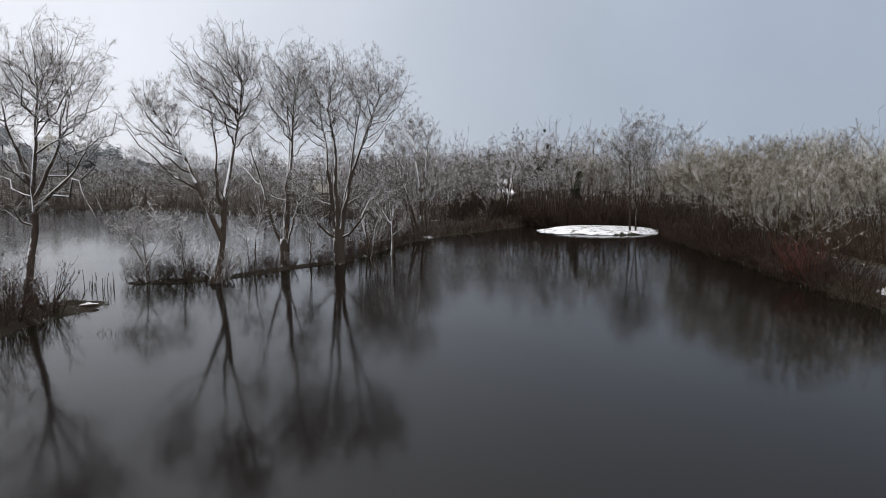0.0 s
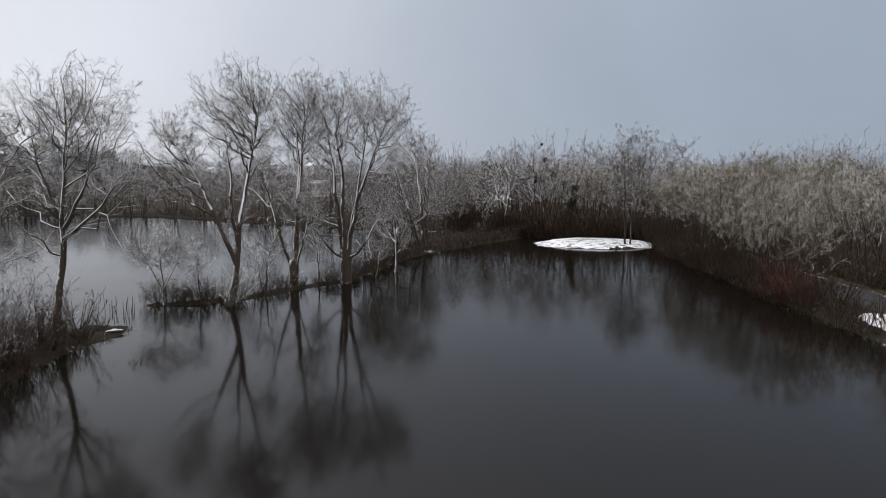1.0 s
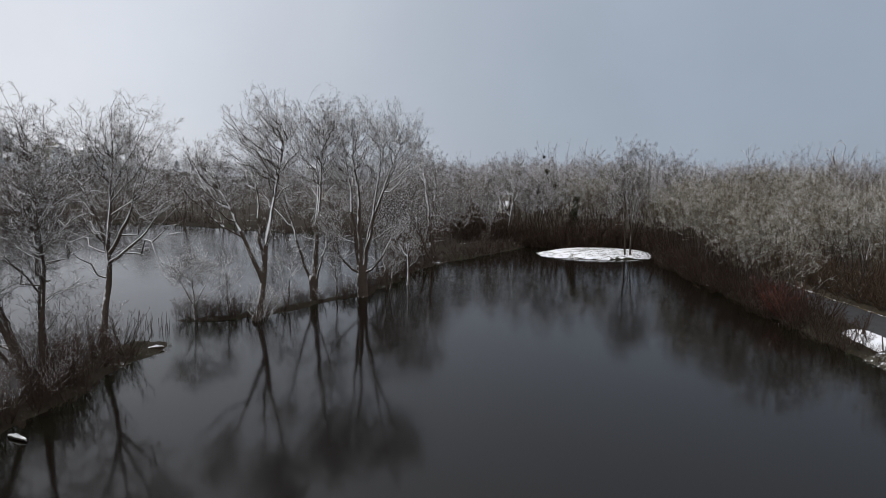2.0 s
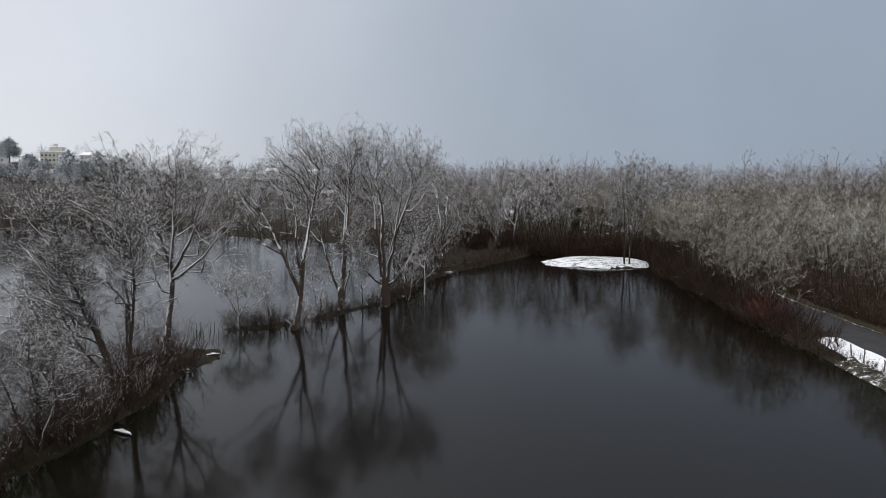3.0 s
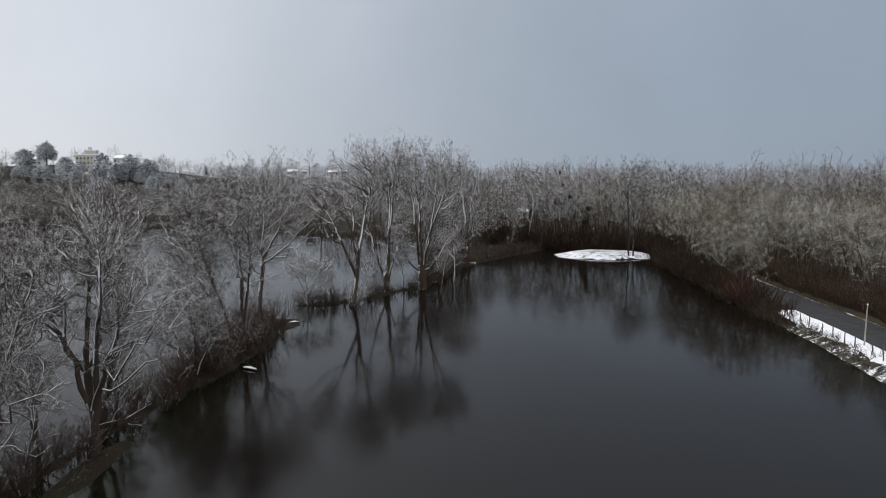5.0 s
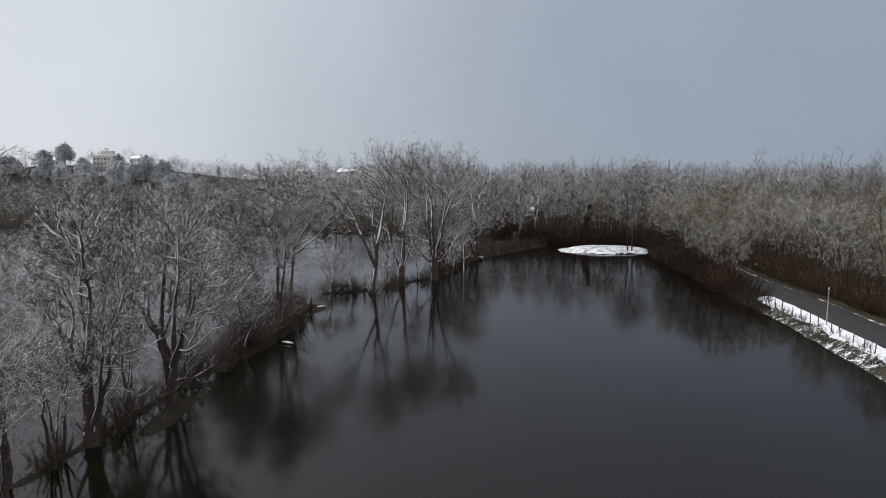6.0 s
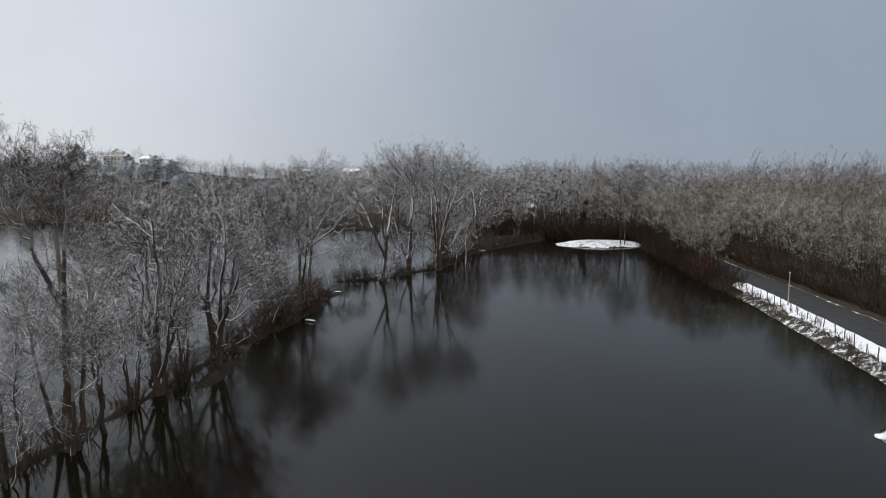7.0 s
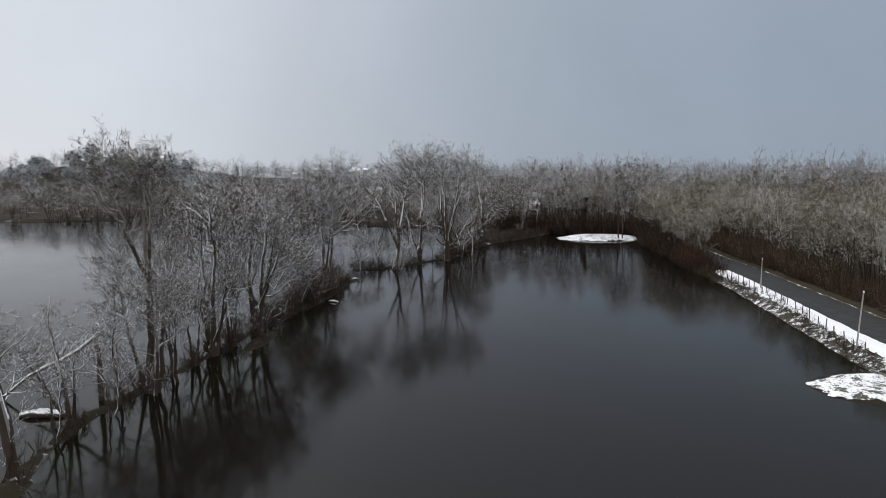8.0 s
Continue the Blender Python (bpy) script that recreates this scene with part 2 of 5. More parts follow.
def box(bm, x0, y0, z0, x1, y1, z1):
    m = Matrix.Translation(((x0 + x1) / 2, (y0 + y1) / 2, (z0 + z1) / 2)) @ Matrix.Diagonal((x1 - x0, y1 - y0, z1 - z0, 1))
    bmesh.ops.create_cube(bm, size=1, matrix=m)


def box_mesh(name, dims, mat, bevel=0.0):
    bm = bmesh.new()
    box(bm, *dims)
    if bevel:
        bmesh.ops.bevel(bm, geom=bm.edges[:], offset=bevel, segments=1, affect="EDGES")
    return bm_mesh(name, bm, mat)


def unit(a):
    return a / np.maximum(np.linalg.norm(a, axis=-1, keepdims=True), 1e-9)


def tubes(p, r, sides):
    """Round limbs: p is (limbs, points, 3), r is (limbs, points). Gives points and quads as pairs of triangles."""
    count, n, _ = p.shape
    tan = unit(np.gradient(p, axis=1))
    ref = np.where(np.abs(tan[:, :1, 2:]) > 0.8, np.array([[[1.0, 0.13, 0]]]), np.array([[[0.1, 0.2, 1.0]]]))
    u = unit(np.cross(tan, np.broadcast_to(ref, tan.shape)))
    w = np.cross(tan, u)
    a = np.arange(sides) * 2 * np.pi / sides
    ring = p[:, :, None] + r[:, :, None, None] * (np.cos(a)[:, None] * u[:, :, None] + np.sin(a)[:, None] * w[:, :, None])
    i, j = np.meshgrid(np.arange(n - 1), np.arange(sides), indexing="ij")
    i, j, k = i.ravel(), j.ravel(), (j.ravel() + 1) % sides
    one = np.concatenate([np.stack([i * sides + j, i * sides + k, (i + 1) * sides + k], 1), np.stack([i * sides + j, (i + 1) * sides + k, (i + 1) * sides + j], 1)])
    faces = (np.arange(count)[:, None, None] * n * sides + one[None]).reshape(-1, 3)
    return ring.reshape(-1, 3), faces


def spikes(p, d, r):
    """Three-sided twigs from p along d, with base radius r."""
    n = len(p)
    tan = unit(d)
    u = unit(np.cross(tan, np.where(np.abs(tan[:, 2:]) > 0.8, np.array([[1.0, 0.2, 0]]), np.array([[0.0, 0.1, 1.0]]))))
    w = np.cross(tan, u)
    v = np.stack([p + r[:, None] * u, p + r[:, None] * (-0.5 * u + 0.87 * w), p + r[:, None] * (-0.5 * u - 0.87 * w), p + d], 1)
    one = np.array([[0, 1, 3], [1, 2, 3], [2, 0, 3]])
    return v.reshape(-1, 3), (np.arange(n)[:, None, None] * 4 + one[None]).reshape(-1, 3)


def joined(pieces):
    vs, fs, at = [], [], 0
    for v, f in pieces:
        vs.append(v)
        fs.append(f + at)
        at += len(v)
    return np.concatenate(vs), np.concatenate(fs)


# ---- how a bare tree grows ----
UP = np.array([0.0, 0.0, 1.0])


def on_limbs(p, r, f):
    n = p.shape[1]
    i = np.minimum((f * (n - 1)).astype(int), n - 2)
    s = f * (n - 1) - i
    row = np.arange(len(p))[:, None]
    at = p[row, i] * (1 - s)[..., None] + p[row, i + 1] * s[..., None]
    return at, unit(p[row, i + 1] - p[row, i]), r[row, i] * (1 - s) + r[row, i + 1] * s


def shoots(rng, p, r, k, f0, ratio, angle, lift, wander, n, thick, least=0.0):
    """k side limbs on every limb, from the share f0 of its length up to its tip."""
    f = f0 + (1 - f0) * (np.arange(k)[None] + rng.random((len(p), k))) / k
    at, tan, rad = on_limbs(p, r, f)
    long = np.linalg.norm(np.diff(p, axis=1), axis=2).sum(1)[:, None]
    v = rng.normal(size=at.shape)
    v = unit(v - (v * tan).sum(-1, keepdims=True) * tan)
    a = (angle * rng.uniform(0.65, 1.35, f.shape))[..., None]
    d = (np.cos(a) * tan + np.sin(a) * v).reshape(-1, 3)
    size = (np.maximum(ratio * long * (1 - 0.5 * f), least) * rng.uniform(0.65, 1.35, f.shape)).ravel()
    pts = [at.reshape(-1, 3)]
    for _ in range(n - 1):
        d = unit(d + wander * rng.normal(size=d.shape) + lift * UP)
        pts.append(pts[-1] + d * (size / (n - 1))[:, None])
    r0 = np.minimum(rad.ravel() * 0.7, thick * size + 0.004)
    return np.stack(pts, 1), r0[:, None] * np.linspace(1, 0.35, n)[None]


def needles(rng, p, r, k, lo, hi, thick, lift=0.35, loose=0.6, f0=0.1):
    f = f0 + (1 - f0) * (np.arange(k)[None] + rng.random((len(p), k))) / k
    at, tan, _ = on_limbs(p, r, np.minimum(f, 0.999))
    d = unit(tan + loose * rng.normal(size=at.shape) + lift * UP).reshape(-1, 3)
    size = rng.uniform(lo, hi, len(d))
    return spikes(at.reshape(-1, 3), d * size[:, None], thick * rng.uniform(0.7, 1.2, len(d)))


def stem_lines(rng, stems, n=10, bend=0.012):
    """Stems from (x, y, z) of the foot, the shift of the top, its height, radius and bow."""
    p, r = [], []
    for x, y, z, dx, dy, h, rad, bow in stems:
        s = np.linspace(0, 1, n)[:, None]
        if p and z > 4.2:  # a fork, high on the first stem
            fx, fy = np.interp(z, p[0][:, 2], p[0][:, 0]), np.interp(z, p[0][:, 2], p[0][:, 1])
            dx, dy, x, y = dx + x - fx, dy + y - fy, fx, fy
        line = np.array([[x, y, z]]) + s * np.array([[0, 0, h - z]]) + s**bow * np.array([[dx, dy, 0]])
        kink = rng.normal(size=(n, 3)) * bend * h * np.array([1, 1, 0.3])
        kink[0] = 0
        p.append(line + np.cumsum(kink, 0) * 0.45)
        r.append(rad * (1 - 0.86 * s[:, 0] ** 0.9))
    return np.stack(p), np.stack(r)


def bole_tube(height, rad, lean=(0, 0)):
    s = np.linspace(0, 1, 7)
    p = np.stack([lean[0] * s, lean[1] * s, -1.2 + s * (height + 1.2)], 1)
    r = rad * np.array([1.45, 1.2, 1.02, 0.96, 0.95, 1.08, 0.9])
    v, f = tubes(p[None], r[None], 10)
    lump = 1 + 0.09 * np.sin(v[:, 2] * 4.1 + np.arctan2(v[:, 1], v[:, 0]) * 3)
    v[:, :2] = v[:, :2] * lump[:, None]
    return v, f


def crown_limbs(rng, p0, r0, domes, n=6, low=0.12, thick=0.013, crook=0.04):
    """Limbs that leave the stems below and arch out to places spread through rounded domes: (stem, x, y, z, rx, ry, rz, limbs)."""
    ps, rs = [], []
    for stem, cx, cy, cz, rx, ry, rz, k in domes:
        turn, level = rng.uniform(0, 6.283) + 2.39996 * np.arange(k), 1 - 1.65 * ((np.arange(k) + rng.uniform(0.2, 0.8, k)) / k) ** 1.3
        u = unit(np.stack([np.sqrt(1 - level**2) * np.cos(turn), np.sqrt(1 - level**2) * np.sin(turn), level], 1) + 0.16 * rng.normal(size=(k, 3)))
        goal = np.array([cx, cy, cz]) + u * (rng.uniform(0.15, 1.0, (k, 1)) ** 0.36) * np.array([rx, ry, rz])
        f = np.linspace(low, 0.96, 50)
        line, tan, rad = on_limbs(p0[stem : stem + 1], r0[stem : stem + 1], f[None])
        line, tan, rad = line[0], tan[0], rad[0]
        near = np.hypot(goal[:, None, 0] - line[None, :, 0], goal[:, None, 1] - line[None, :, 1])
        want = goal[:, None, 2] - 0.62 * near - rng.uniform(0.1, 0.07 * (cz + rz), (k, 1))
        at = np.argmin(np.abs(line[None, :, 2] - want) + 0.15 * near, axis=1)
        a, d, r = line[at], tan[at], rad[at]
        out = goal - a
        size = np.linalg.norm(out, axis=1)
        flat = unit(out * np.array([1, 1, 0.0]))
        mid = a + (0.34 * d + 0.52 * flat) * size[:, None] * 0.62
        s = np.linspace(0, 1, n)[None, :, None]
        path = (1 - s) ** 2 * a[:, None] + 2 * s * (1 - s) * mid[:, None] + s**2 * goal[:, None]
        kink = rng.normal(size=path.shape) * (size * crook)[:, None, None]
        kink[:, 0] = 0
        ps.append(path + kink)
        rs.append(np.minimum(r * 0.62, thick * size + 0.02)[:, None] * np.linspace(1, 0.3, n)[None])
    return np.concatenate(ps), np.concatenate(rs)


def bare_tree(seed, stems, domes, bole=None, fine=1.0, arms=0, brush=0, limbs=1.5, side=7, twigs=5, tips=4, tip=(0.2, 0.5), wander=0.15, crook=0.035, lift=0.025, bend=0.014, grow=0.9, light=False, raised=0.0):
    """A leafless tree as arrays: trunk with its limbs, and the crown of twigs. Limbs leave the stems, arch up into the domes
    and carry three orders of ever finer side shoots."""
    rng = np.random.default_rng(seed)
    p0, r0 = stem_lines(rng, [(x, y, z, dx * 0.9, dy * 0.9, z + (h - z) * 0.9, rad, bow) for x, y, z, dx, dy, h, rad, bow in stems], 12, bend)
    heads = [(i, x, y, z + raised, rx + grow, ry + grow, rz + 0.8 * grow, max(4, round(k * limbs))) for i, x, y, z, rx, ry, rz, k in domes]
    p1, r1 = crown_limbs(rng, p0, r0, heads, 7, 0.12, 0.0115, crook)
    if arms:
        q, qr = shoots(rng, p0, r0, arms, 0.16, 0.24, 1.0, 0.04, wander, 7, 0.012, 1.2)
        p1, r1 = np.concatenate([p1, q]), np.concatenate([r1, qr])
    p2, r2 = shoots(rng, p1, r1, side, 0.16, 0.34, 0.8, lift, wander, 5, 0.010, 0.8)
    p3, r3 = shoots(rng, p2, r2, twigs, 0.12, 0.45, 0.8, lift, wander * 1.3, 3, 0.008, 0.45)
    round_ = 5 if light else 8
    wood = [bole_tube(*bole)] if bole else []
    wood.append(tubes(p0[:, :6], r0[:, :6], round_))
    own = sum(len(f) for _, f in wood)
    wood += [tubes(p0[:, 5:], r0[:, 5:], round_), tubes(p1, np.maximum(r1, 0.011 * fine), 3 if light else 5)]
    slim = tubes(p2, np.maximum(r2, 0.0085 * fine), 3)
    crown = [tubes(p3, np.maximum(r3, 0.0062 * fine), 3)]
    (crown if light else wood).append(slim)
    crown += [needles(rng, p3, r3, tips, *tip, 0.0078 * fine, 0.08, 0.6), needles(rng, p2, r2, 3, *tip, 0.0085 * fine, 0.08, 0.6, 0.4)]
    if brush:
        q, qr = shoots(rng, p0[:, :4], r0[:, :4], brush, 0.05, 0.4, 1.0, 0.3, 0.3, 4, 0.012)
        crown += [tubes(q, np.maximum(qr, 0.008), 3), needles(rng, q, qr, 9, 0.3, 0.9, 0.012, 0.2, 0.9)]
    return (*joined(wood), own), joined(crown)


def tree_thing(name, label, at, meshes, group="", turn=0.0, bark=None, twig=None, limb=None):
    ob = thing(name, label, "tree", (*at, 0, 0, turn), group)
    v, f, own = meshes[0]
    me = tri_mesh("trunk", v, f, bark or BARK)
    me.materials.append(limb or BARK_SNOWY)
    me.polygons.foreach_set("material_index", (np.arange(len(f)) >= own).astype(np.int32))
    part("trunk", me, ob)
    part("crown", tri_mesh("crown", *meshes[1], twig or TWIG), ob, "fine frosted leafless twigs")
    return ob


# ---- the lie of the land ----
SHORE_Y = [-300, -60, -14, -2, 22, 37, 51, 70, 92, 106, 118, 400]
SHORE_X = [30, 27.5, 27.5, 26.8, 29.4, 31, 31.7, 32.8, 34.5, 37, 38, 60]
FAR_X = [-500, -175, -130, -82, -51, -29, -10, 5, 15, 21, 37, 400]
FAR_Y = [150, 185, 190, 184, 162, 150, 141, 131, 126, 120, 117, 115]
DYKE_A = [(-36, -70, 1.5), (-34, -40, 1.4), (-32.6, -25, 1.0), (-34.2, -18.5, 0.3), (-34.5, -13, 0.65), (-33.5, -7, 0.75), (-32.7, -2, 0.8), (-31.9, 4, 0.8), (-31.0, 12, 0.7), (-30, 20, 1.2), (-28.7, 28, 2.0), (-28, 36, 1.9), (-28, 43, 1.6), (-28, 47.5, 0.9)]
DYKE_B = [(-27.5, 56.5, 0.7), (-24, 57.3, 1.0), (-20, 60, 1.0), (-16, 66, 0.9), (-11.6, 70.6, 0.9), (-9.2, 79.5, 1.0), (-8, 89, 2.0), (-6, 98, 4.0), (-3, 110, 8.5), (2, 126, 14)]


def from_line(x, y, line):
    """How far inside the band round a line of (x, y, half width) a place lies: above 0 inside."""
    best = np.full(np.shape(x), -1e9)
    for (ax, ay, aw), (bx, by, bw) in zip(line, line[1:]):
        ex, ey = bx - ax, by - ay
        s = np.clip(((x - ax) * ex + (y - ay) * ey) / (ex * ex + ey * ey), 0, 1)
        best = np.maximum(best, aw + s * (bw - aw) - np.hypot(x - ax - s * ex, y - ay - s * ey))
    return best


def rough(x, y, k=1.0):
    return 0.5 * (np.sin(x * 0.9 * k + 1.3 * np.sin(y * 0.63 * k)) * np.cos(y * 0.77 * k + 0.8 * np.sin(x * 0.51 * k)) + 0.6 * np.sin(x * 2.3 * k + y * 1.9 * k + 2 * np.sin(y * 0.8 * k)))


def oval(x, y, cx, cy, rx, ry):
    return (1 - np.hypot((x - cx) / rx, (y - cy) / ry)) * min(rx, ry)


def hill(x, y):
    a = 26 * np.exp(-(((x + 330) / 150) ** 2 + ((y - 500) / 130) ** 2))
    b = 13 * np.exp(-(((x + 130) / 260) ** 2 + ((y - 760) / 180) ** 2))
    c = 4 * np.exp(-(((x - 250) / 420) ** 2 + ((y - 1100) / 260) ** 2))
    return a + b + c


def land(x, y):
    x, y = np.asarray(x, float), np.asarray(y, float)
    n = rough(x, y)
    right = np.clip(0.42 * (x - np.interp(y, SHORE_Y, SHORE_X)) + 0.10 * n, -1.4, 0.92)
    far = np.clip(0.3 * (y - np.interp(x, FAR_X, FAR_Y)) + 0.15 * n, -1.4, 0.8)
    left = np.clip(0.2 * (-230 - x), -1.4, 0.8)
    near = np.clip(0.2 * (-170 - y), -1.4, 0.8)
    dyke = np.maximum(from_line(x, y, DYKE_A), from_line(x, y, DYKE_B))
    dyke = np.clip(0.32 * dyke + 0.13 * n + 0.08 * rough(x, y, 2.7) - 0.12 * np.exp(-(((y - 3) / 11) ** 2)) * (x < -20), -1.4, 0.42 + 0.08 * n)
    isle = np.clip(0.4 * oval(x, y, 27.6, 111, 9.5, 8.1), -1.4, 0.40)
    spit = np.clip(0.22 * oval(x, y, 25.8, -7.3, 6.2, 4.3) + 0.03 * n, -1.4, 0.30)
    tongue = np.clip(0.2 * oval(x, y, -28.9, 7.6, 1.0, 4.4) + 0.03 * n, -1.4, 0.14)
    shoal = np.clip(0.2 * oval(x, y, -26.6, 45.2, 1.6, 3.2) + 0.03 * n, -1.4, 0.2)
    z = np.maximum.reduce([right, far, left, near, dyke, isle, spit, tongue, shoal])
    return z + hill(x, y) * (z > 0.3)


def steps(*runs):
    out = [np.arange(a, b, d) for a, b, d in runs]
    return np.concatenate(out + [[runs[-1][1]]])


def sheet(name, xs, ys, mat, height):
    gx, gy = np.meshgrid(xs, ys)
    v = np.stack([gx, gy, height(gx, gy)], -1).reshape(-1, 3)
    nx = len(xs)
    i, j = np.meshgrid(np.arange(nx - 1), np.arange(len(ys) - 1))
    a = (j * nx + i).ravel()
    return tri_mesh(name, v, np.stack([a, a + 1, a + nx + 1, a + nx], 1), mat)


xs = steps((-4000, -1000, 500), (-1000, -500, 100), (-500, -240, 20), (-240, -44, 6), (-44, -8, 0.6), (-8, 14, 2), (14, 46, 0.6), (46, 200, 8), (200, 600, 40), (600, 4000, 400))
ys = steps((-3000, -300, 450), (-300, -60, 20), (-60, 132, 0.85), (132, 240, 4), (240, 900, 30), (900, 4500, 300))
tagged(new("ground", sheet("ground", xs, ys, GROUND, land)), "brown muddy wooded ground with leaf litter and patches of snow", "ground", kind="structure")

wx, wy = steps((-420, -60, 30), (-60, 60, 1.5), (60, 120, 30)), steps((-240, -60, 30), (-60, 130, 1.5), (130, 240, 22))
lake = sheet("water", wx, wy, WATER, lambda x, y: 0 * x)
gx, gy = np.meshgrid(wx, wy)
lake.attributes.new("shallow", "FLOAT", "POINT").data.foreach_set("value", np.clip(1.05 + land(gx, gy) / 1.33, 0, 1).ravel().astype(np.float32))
tagged(new("water", lake), "dark still flood water of a lake reflecting sky and trees", "water", kind="structure")


# ---- road, verges and snow on the right bank ----
def ribbon(name, line, mat, lift, ragged=0.0, step=0.6, across=7, seed=1):
    """A strip laid over the ground, with its two edges given along y as (y, x left, x right)."""
    y0, y1 = line[0][0], line[-1][0]
    ys_ = np.arange(y0, y1, step)
    k = [q[0] for q in line]
    a, b = np.interp(ys_, k, [q[1] for q in line]), np.interp(ys_, k, [q[2] for q in line])
    rng = np.random.default_rng(seed)
    if ragged:
        a = a + ragged * np.convolve(rng.normal(size=len(a) + 4), np.ones(5) / 3, "valid")
        b = b + ragged * np.convolve(rng.normal(size=len(b) + 4), np.ones(5) / 3, "valid")
    s = np.linspace(0, 1, across)[None]
    x = a[:, None] * (1 - s) + b[:, None] * s
    y = np.repeat(ys_[:, None], across, 1)
    z = land(x, y) + lift * (0.25 + 0.75 * np.sin(np.pi * np.clip(s, 0.02, 0.98)) ** 0.5)
    v = np.stack([x, y, z], -1).reshape(-1, 3)
    i, j = np.meshgrid(np.arange(across - 1), np.arange(len(ys_) - 1))
    c = (j * across + i).ravel()
    return tri_mesh(name, v, np.stack([c, c + 1, c + across + 1, c + across], 1), mat)


ROAD = [(-260, 32.5, 38), (-60, 30.6, 36.2), (0, 31.0, 36.7), (12, 31.9, 37.5), (24, 33.2, 38.5), (36, 34.3, 39.5), (48, 35.2, 40.5), (65, 36.9, 41.1), (90, 39.5, 43.5), (120, 45, 49), (150, 54, 58)]
road = ribbon("road", ROAD, ASPHALT, 0.05, 0.03, 0.8, 9)
tagged(new("road", road), "dark grey wet asphalt lane beside the lake", "road", kind="structure")
tagged(new("snow_verge", ribbon("snow_verge", [(y, a - 2.3, a + 0.05) for y, a, b in ROAD[:6] + [(49, 35.3, 40.5)]], SNOW, 0.09, 0.10, 0.5)), "white strip of snow between the fence and the lane", "snow", kind="structure")
tagged(new("bank_snow", ribbon("bank_snow", [(-4.5, 26.2, 28.3), (5, 26.9, 29.3), (22, 29.0, 31.2), (37, 30.5, 32.5), (43, 31.2, 32.9)], SNOW_PATCHY, 0.10, 0.28, 0.4, 9, 4)), "patchy snow over dead grass along the water's edge", "snow", kind="structure")
tagged(new("grass_verge", ribbon("grass_verge", [(y, b + 0.3, b + 2.0) for y, a, b in ROAD[:9]], VERGE, 0.07, 0.2, 0.7)), "brown and green winter grass verge beyond the lane", "grass", kind="structure")
tagged(new("snow_edge", ribbon("snow_edge", [(y, b - 0.04, b + 0.16) for y, a, b in ROAD[:9]], snow_material("broken_snow_line", 0.40, 0.50, (0.09, 0.075, 0.04), 0.35), 0.10, 0.12, 0.5)), "thin broken line of snow along the lane's far edge", "snow", kind="structure")


def cap(name, cx, cy, rx, ry, mat, lift, seed, nr=14, na=72, tip=0.0):
    """A sheet of snow over a rounded piece of ground, with a ragged edge."""
    rng = np.random.default_rng(seed)
    a = np.linspace(0, 2 * np.pi, na, endpoint=False)
    edge = 1 + tip * np.clip(-np.cos(a), 0, 1) ** 6 + 0.07 * np.sin(3 * a + seed) + 0.05 * np.sin(7 * a + 1) + 0.035 * rng.normal(size=na)
    r = np.linspace(0, 1, nr)[:, None]
    x, y = cx + rx * r * edge * np.cos(a), cy + ry * r * edge * np.sin(a)
    z = np.maximum(land(x, y), 0.02) + lift * (1.3 - r**4) + 0.02 * rough(x, y, 2.2)
    v = np.stack([x, y, z], -1).reshape(-1, 3)
    i, j = np.meshgrid(np.arange(nr - 1), np.arange(na), indexing="ij")
    i, j, k = i.ravel(), j.ravel(), (j.ravel() + 1) % na
    return tri_mesh(name, v, np.stack([i * na + j, (i + 1) * na + j, (i + 1) * na + k, i * na + k], 1), mat)


tagged(new("snowy_point", cap("snowy_point", 27.3, 110.9, 9.8, 8.4, snow_material("snow_on_rough_grass", 0.50, 0.58), 0.12, 3, 18, 96, 0.14)), "low grassy point covered with white snow at the water's edge", "snow", kind="structure")
tagged(new("snowy_spit", cap("snowy_spit", 25.4, -7.3, 5.6, 3.9, SNOW_THIN, 0.06, 5)), "low spit of grass under thin patchy snow", "snow", kind="structure")


# ---- fence and poles ----
def post_mesh(h, r, seed):
    rng = np.random.default_rng(seed)
    z = np.array([-0.3, 0, h * 0.35, h * 0.7, h - 0.03, h])
    p = np.stack([0.02 * rng.normal(size=6), 0.02 * rng.normal(size=6), z], 1)
    v, f = tubes(p[None], (r * np.array([1.1, 1.08, 1, 0.97, 0.95, 0.5]))[None], 7)
    top = len(v)
    v = np.concatenate([v, [[p[-1, 0], p[-1, 1], h + 0.005]]])
    ring = np.arange(top - 7, top)
    return v, np.concatenate([f, np.stack([ring, np.roll(ring, -1), np.full(7, top)], 1)])


def fence_x(y):
    return float(np.interp(y, [-30, -3, 2.5, 10, 19, 32, 43], [27.0, 27.4, 28.3, 29.5, 31.0, 32.2, 32.9]))


rng = np.random.default_rng(8)
fence = thing("wire_fence", "old wooden post and wire fence along the snowy lakeside verge", "fence")
post_shapes = [tri_mesh("post", *post_mesh(h, 0.055, k), POST) for k, h in enumerate((1.15, 1.3, 1.05, 1.4))]
tops = []
for k, y in enumerate(np.arange(43, -26, -2.25)):
    y = float(y + rng.uniform(-0.35, 0.35))
    x = fence_x(y)
    z = float(land(x, y))
    ob = part("post", post_shapes[k % 4], fence)
    ob.matrix_world = pose(x, y, z, rng.uniform(-5, 5), rng.uniform(-5, 5), rng.uniform(0, 360))
    tops.append((x, y, z))
for level in (0.35, 0.65, 0.95):
    line = np.array([(x, y, z + level) for x, y, z in tops])
    part("wire", tri_mesh("wire", *tubes(line[None], np.full((1, len(line)), 0.004), 3), WIRE), fence)

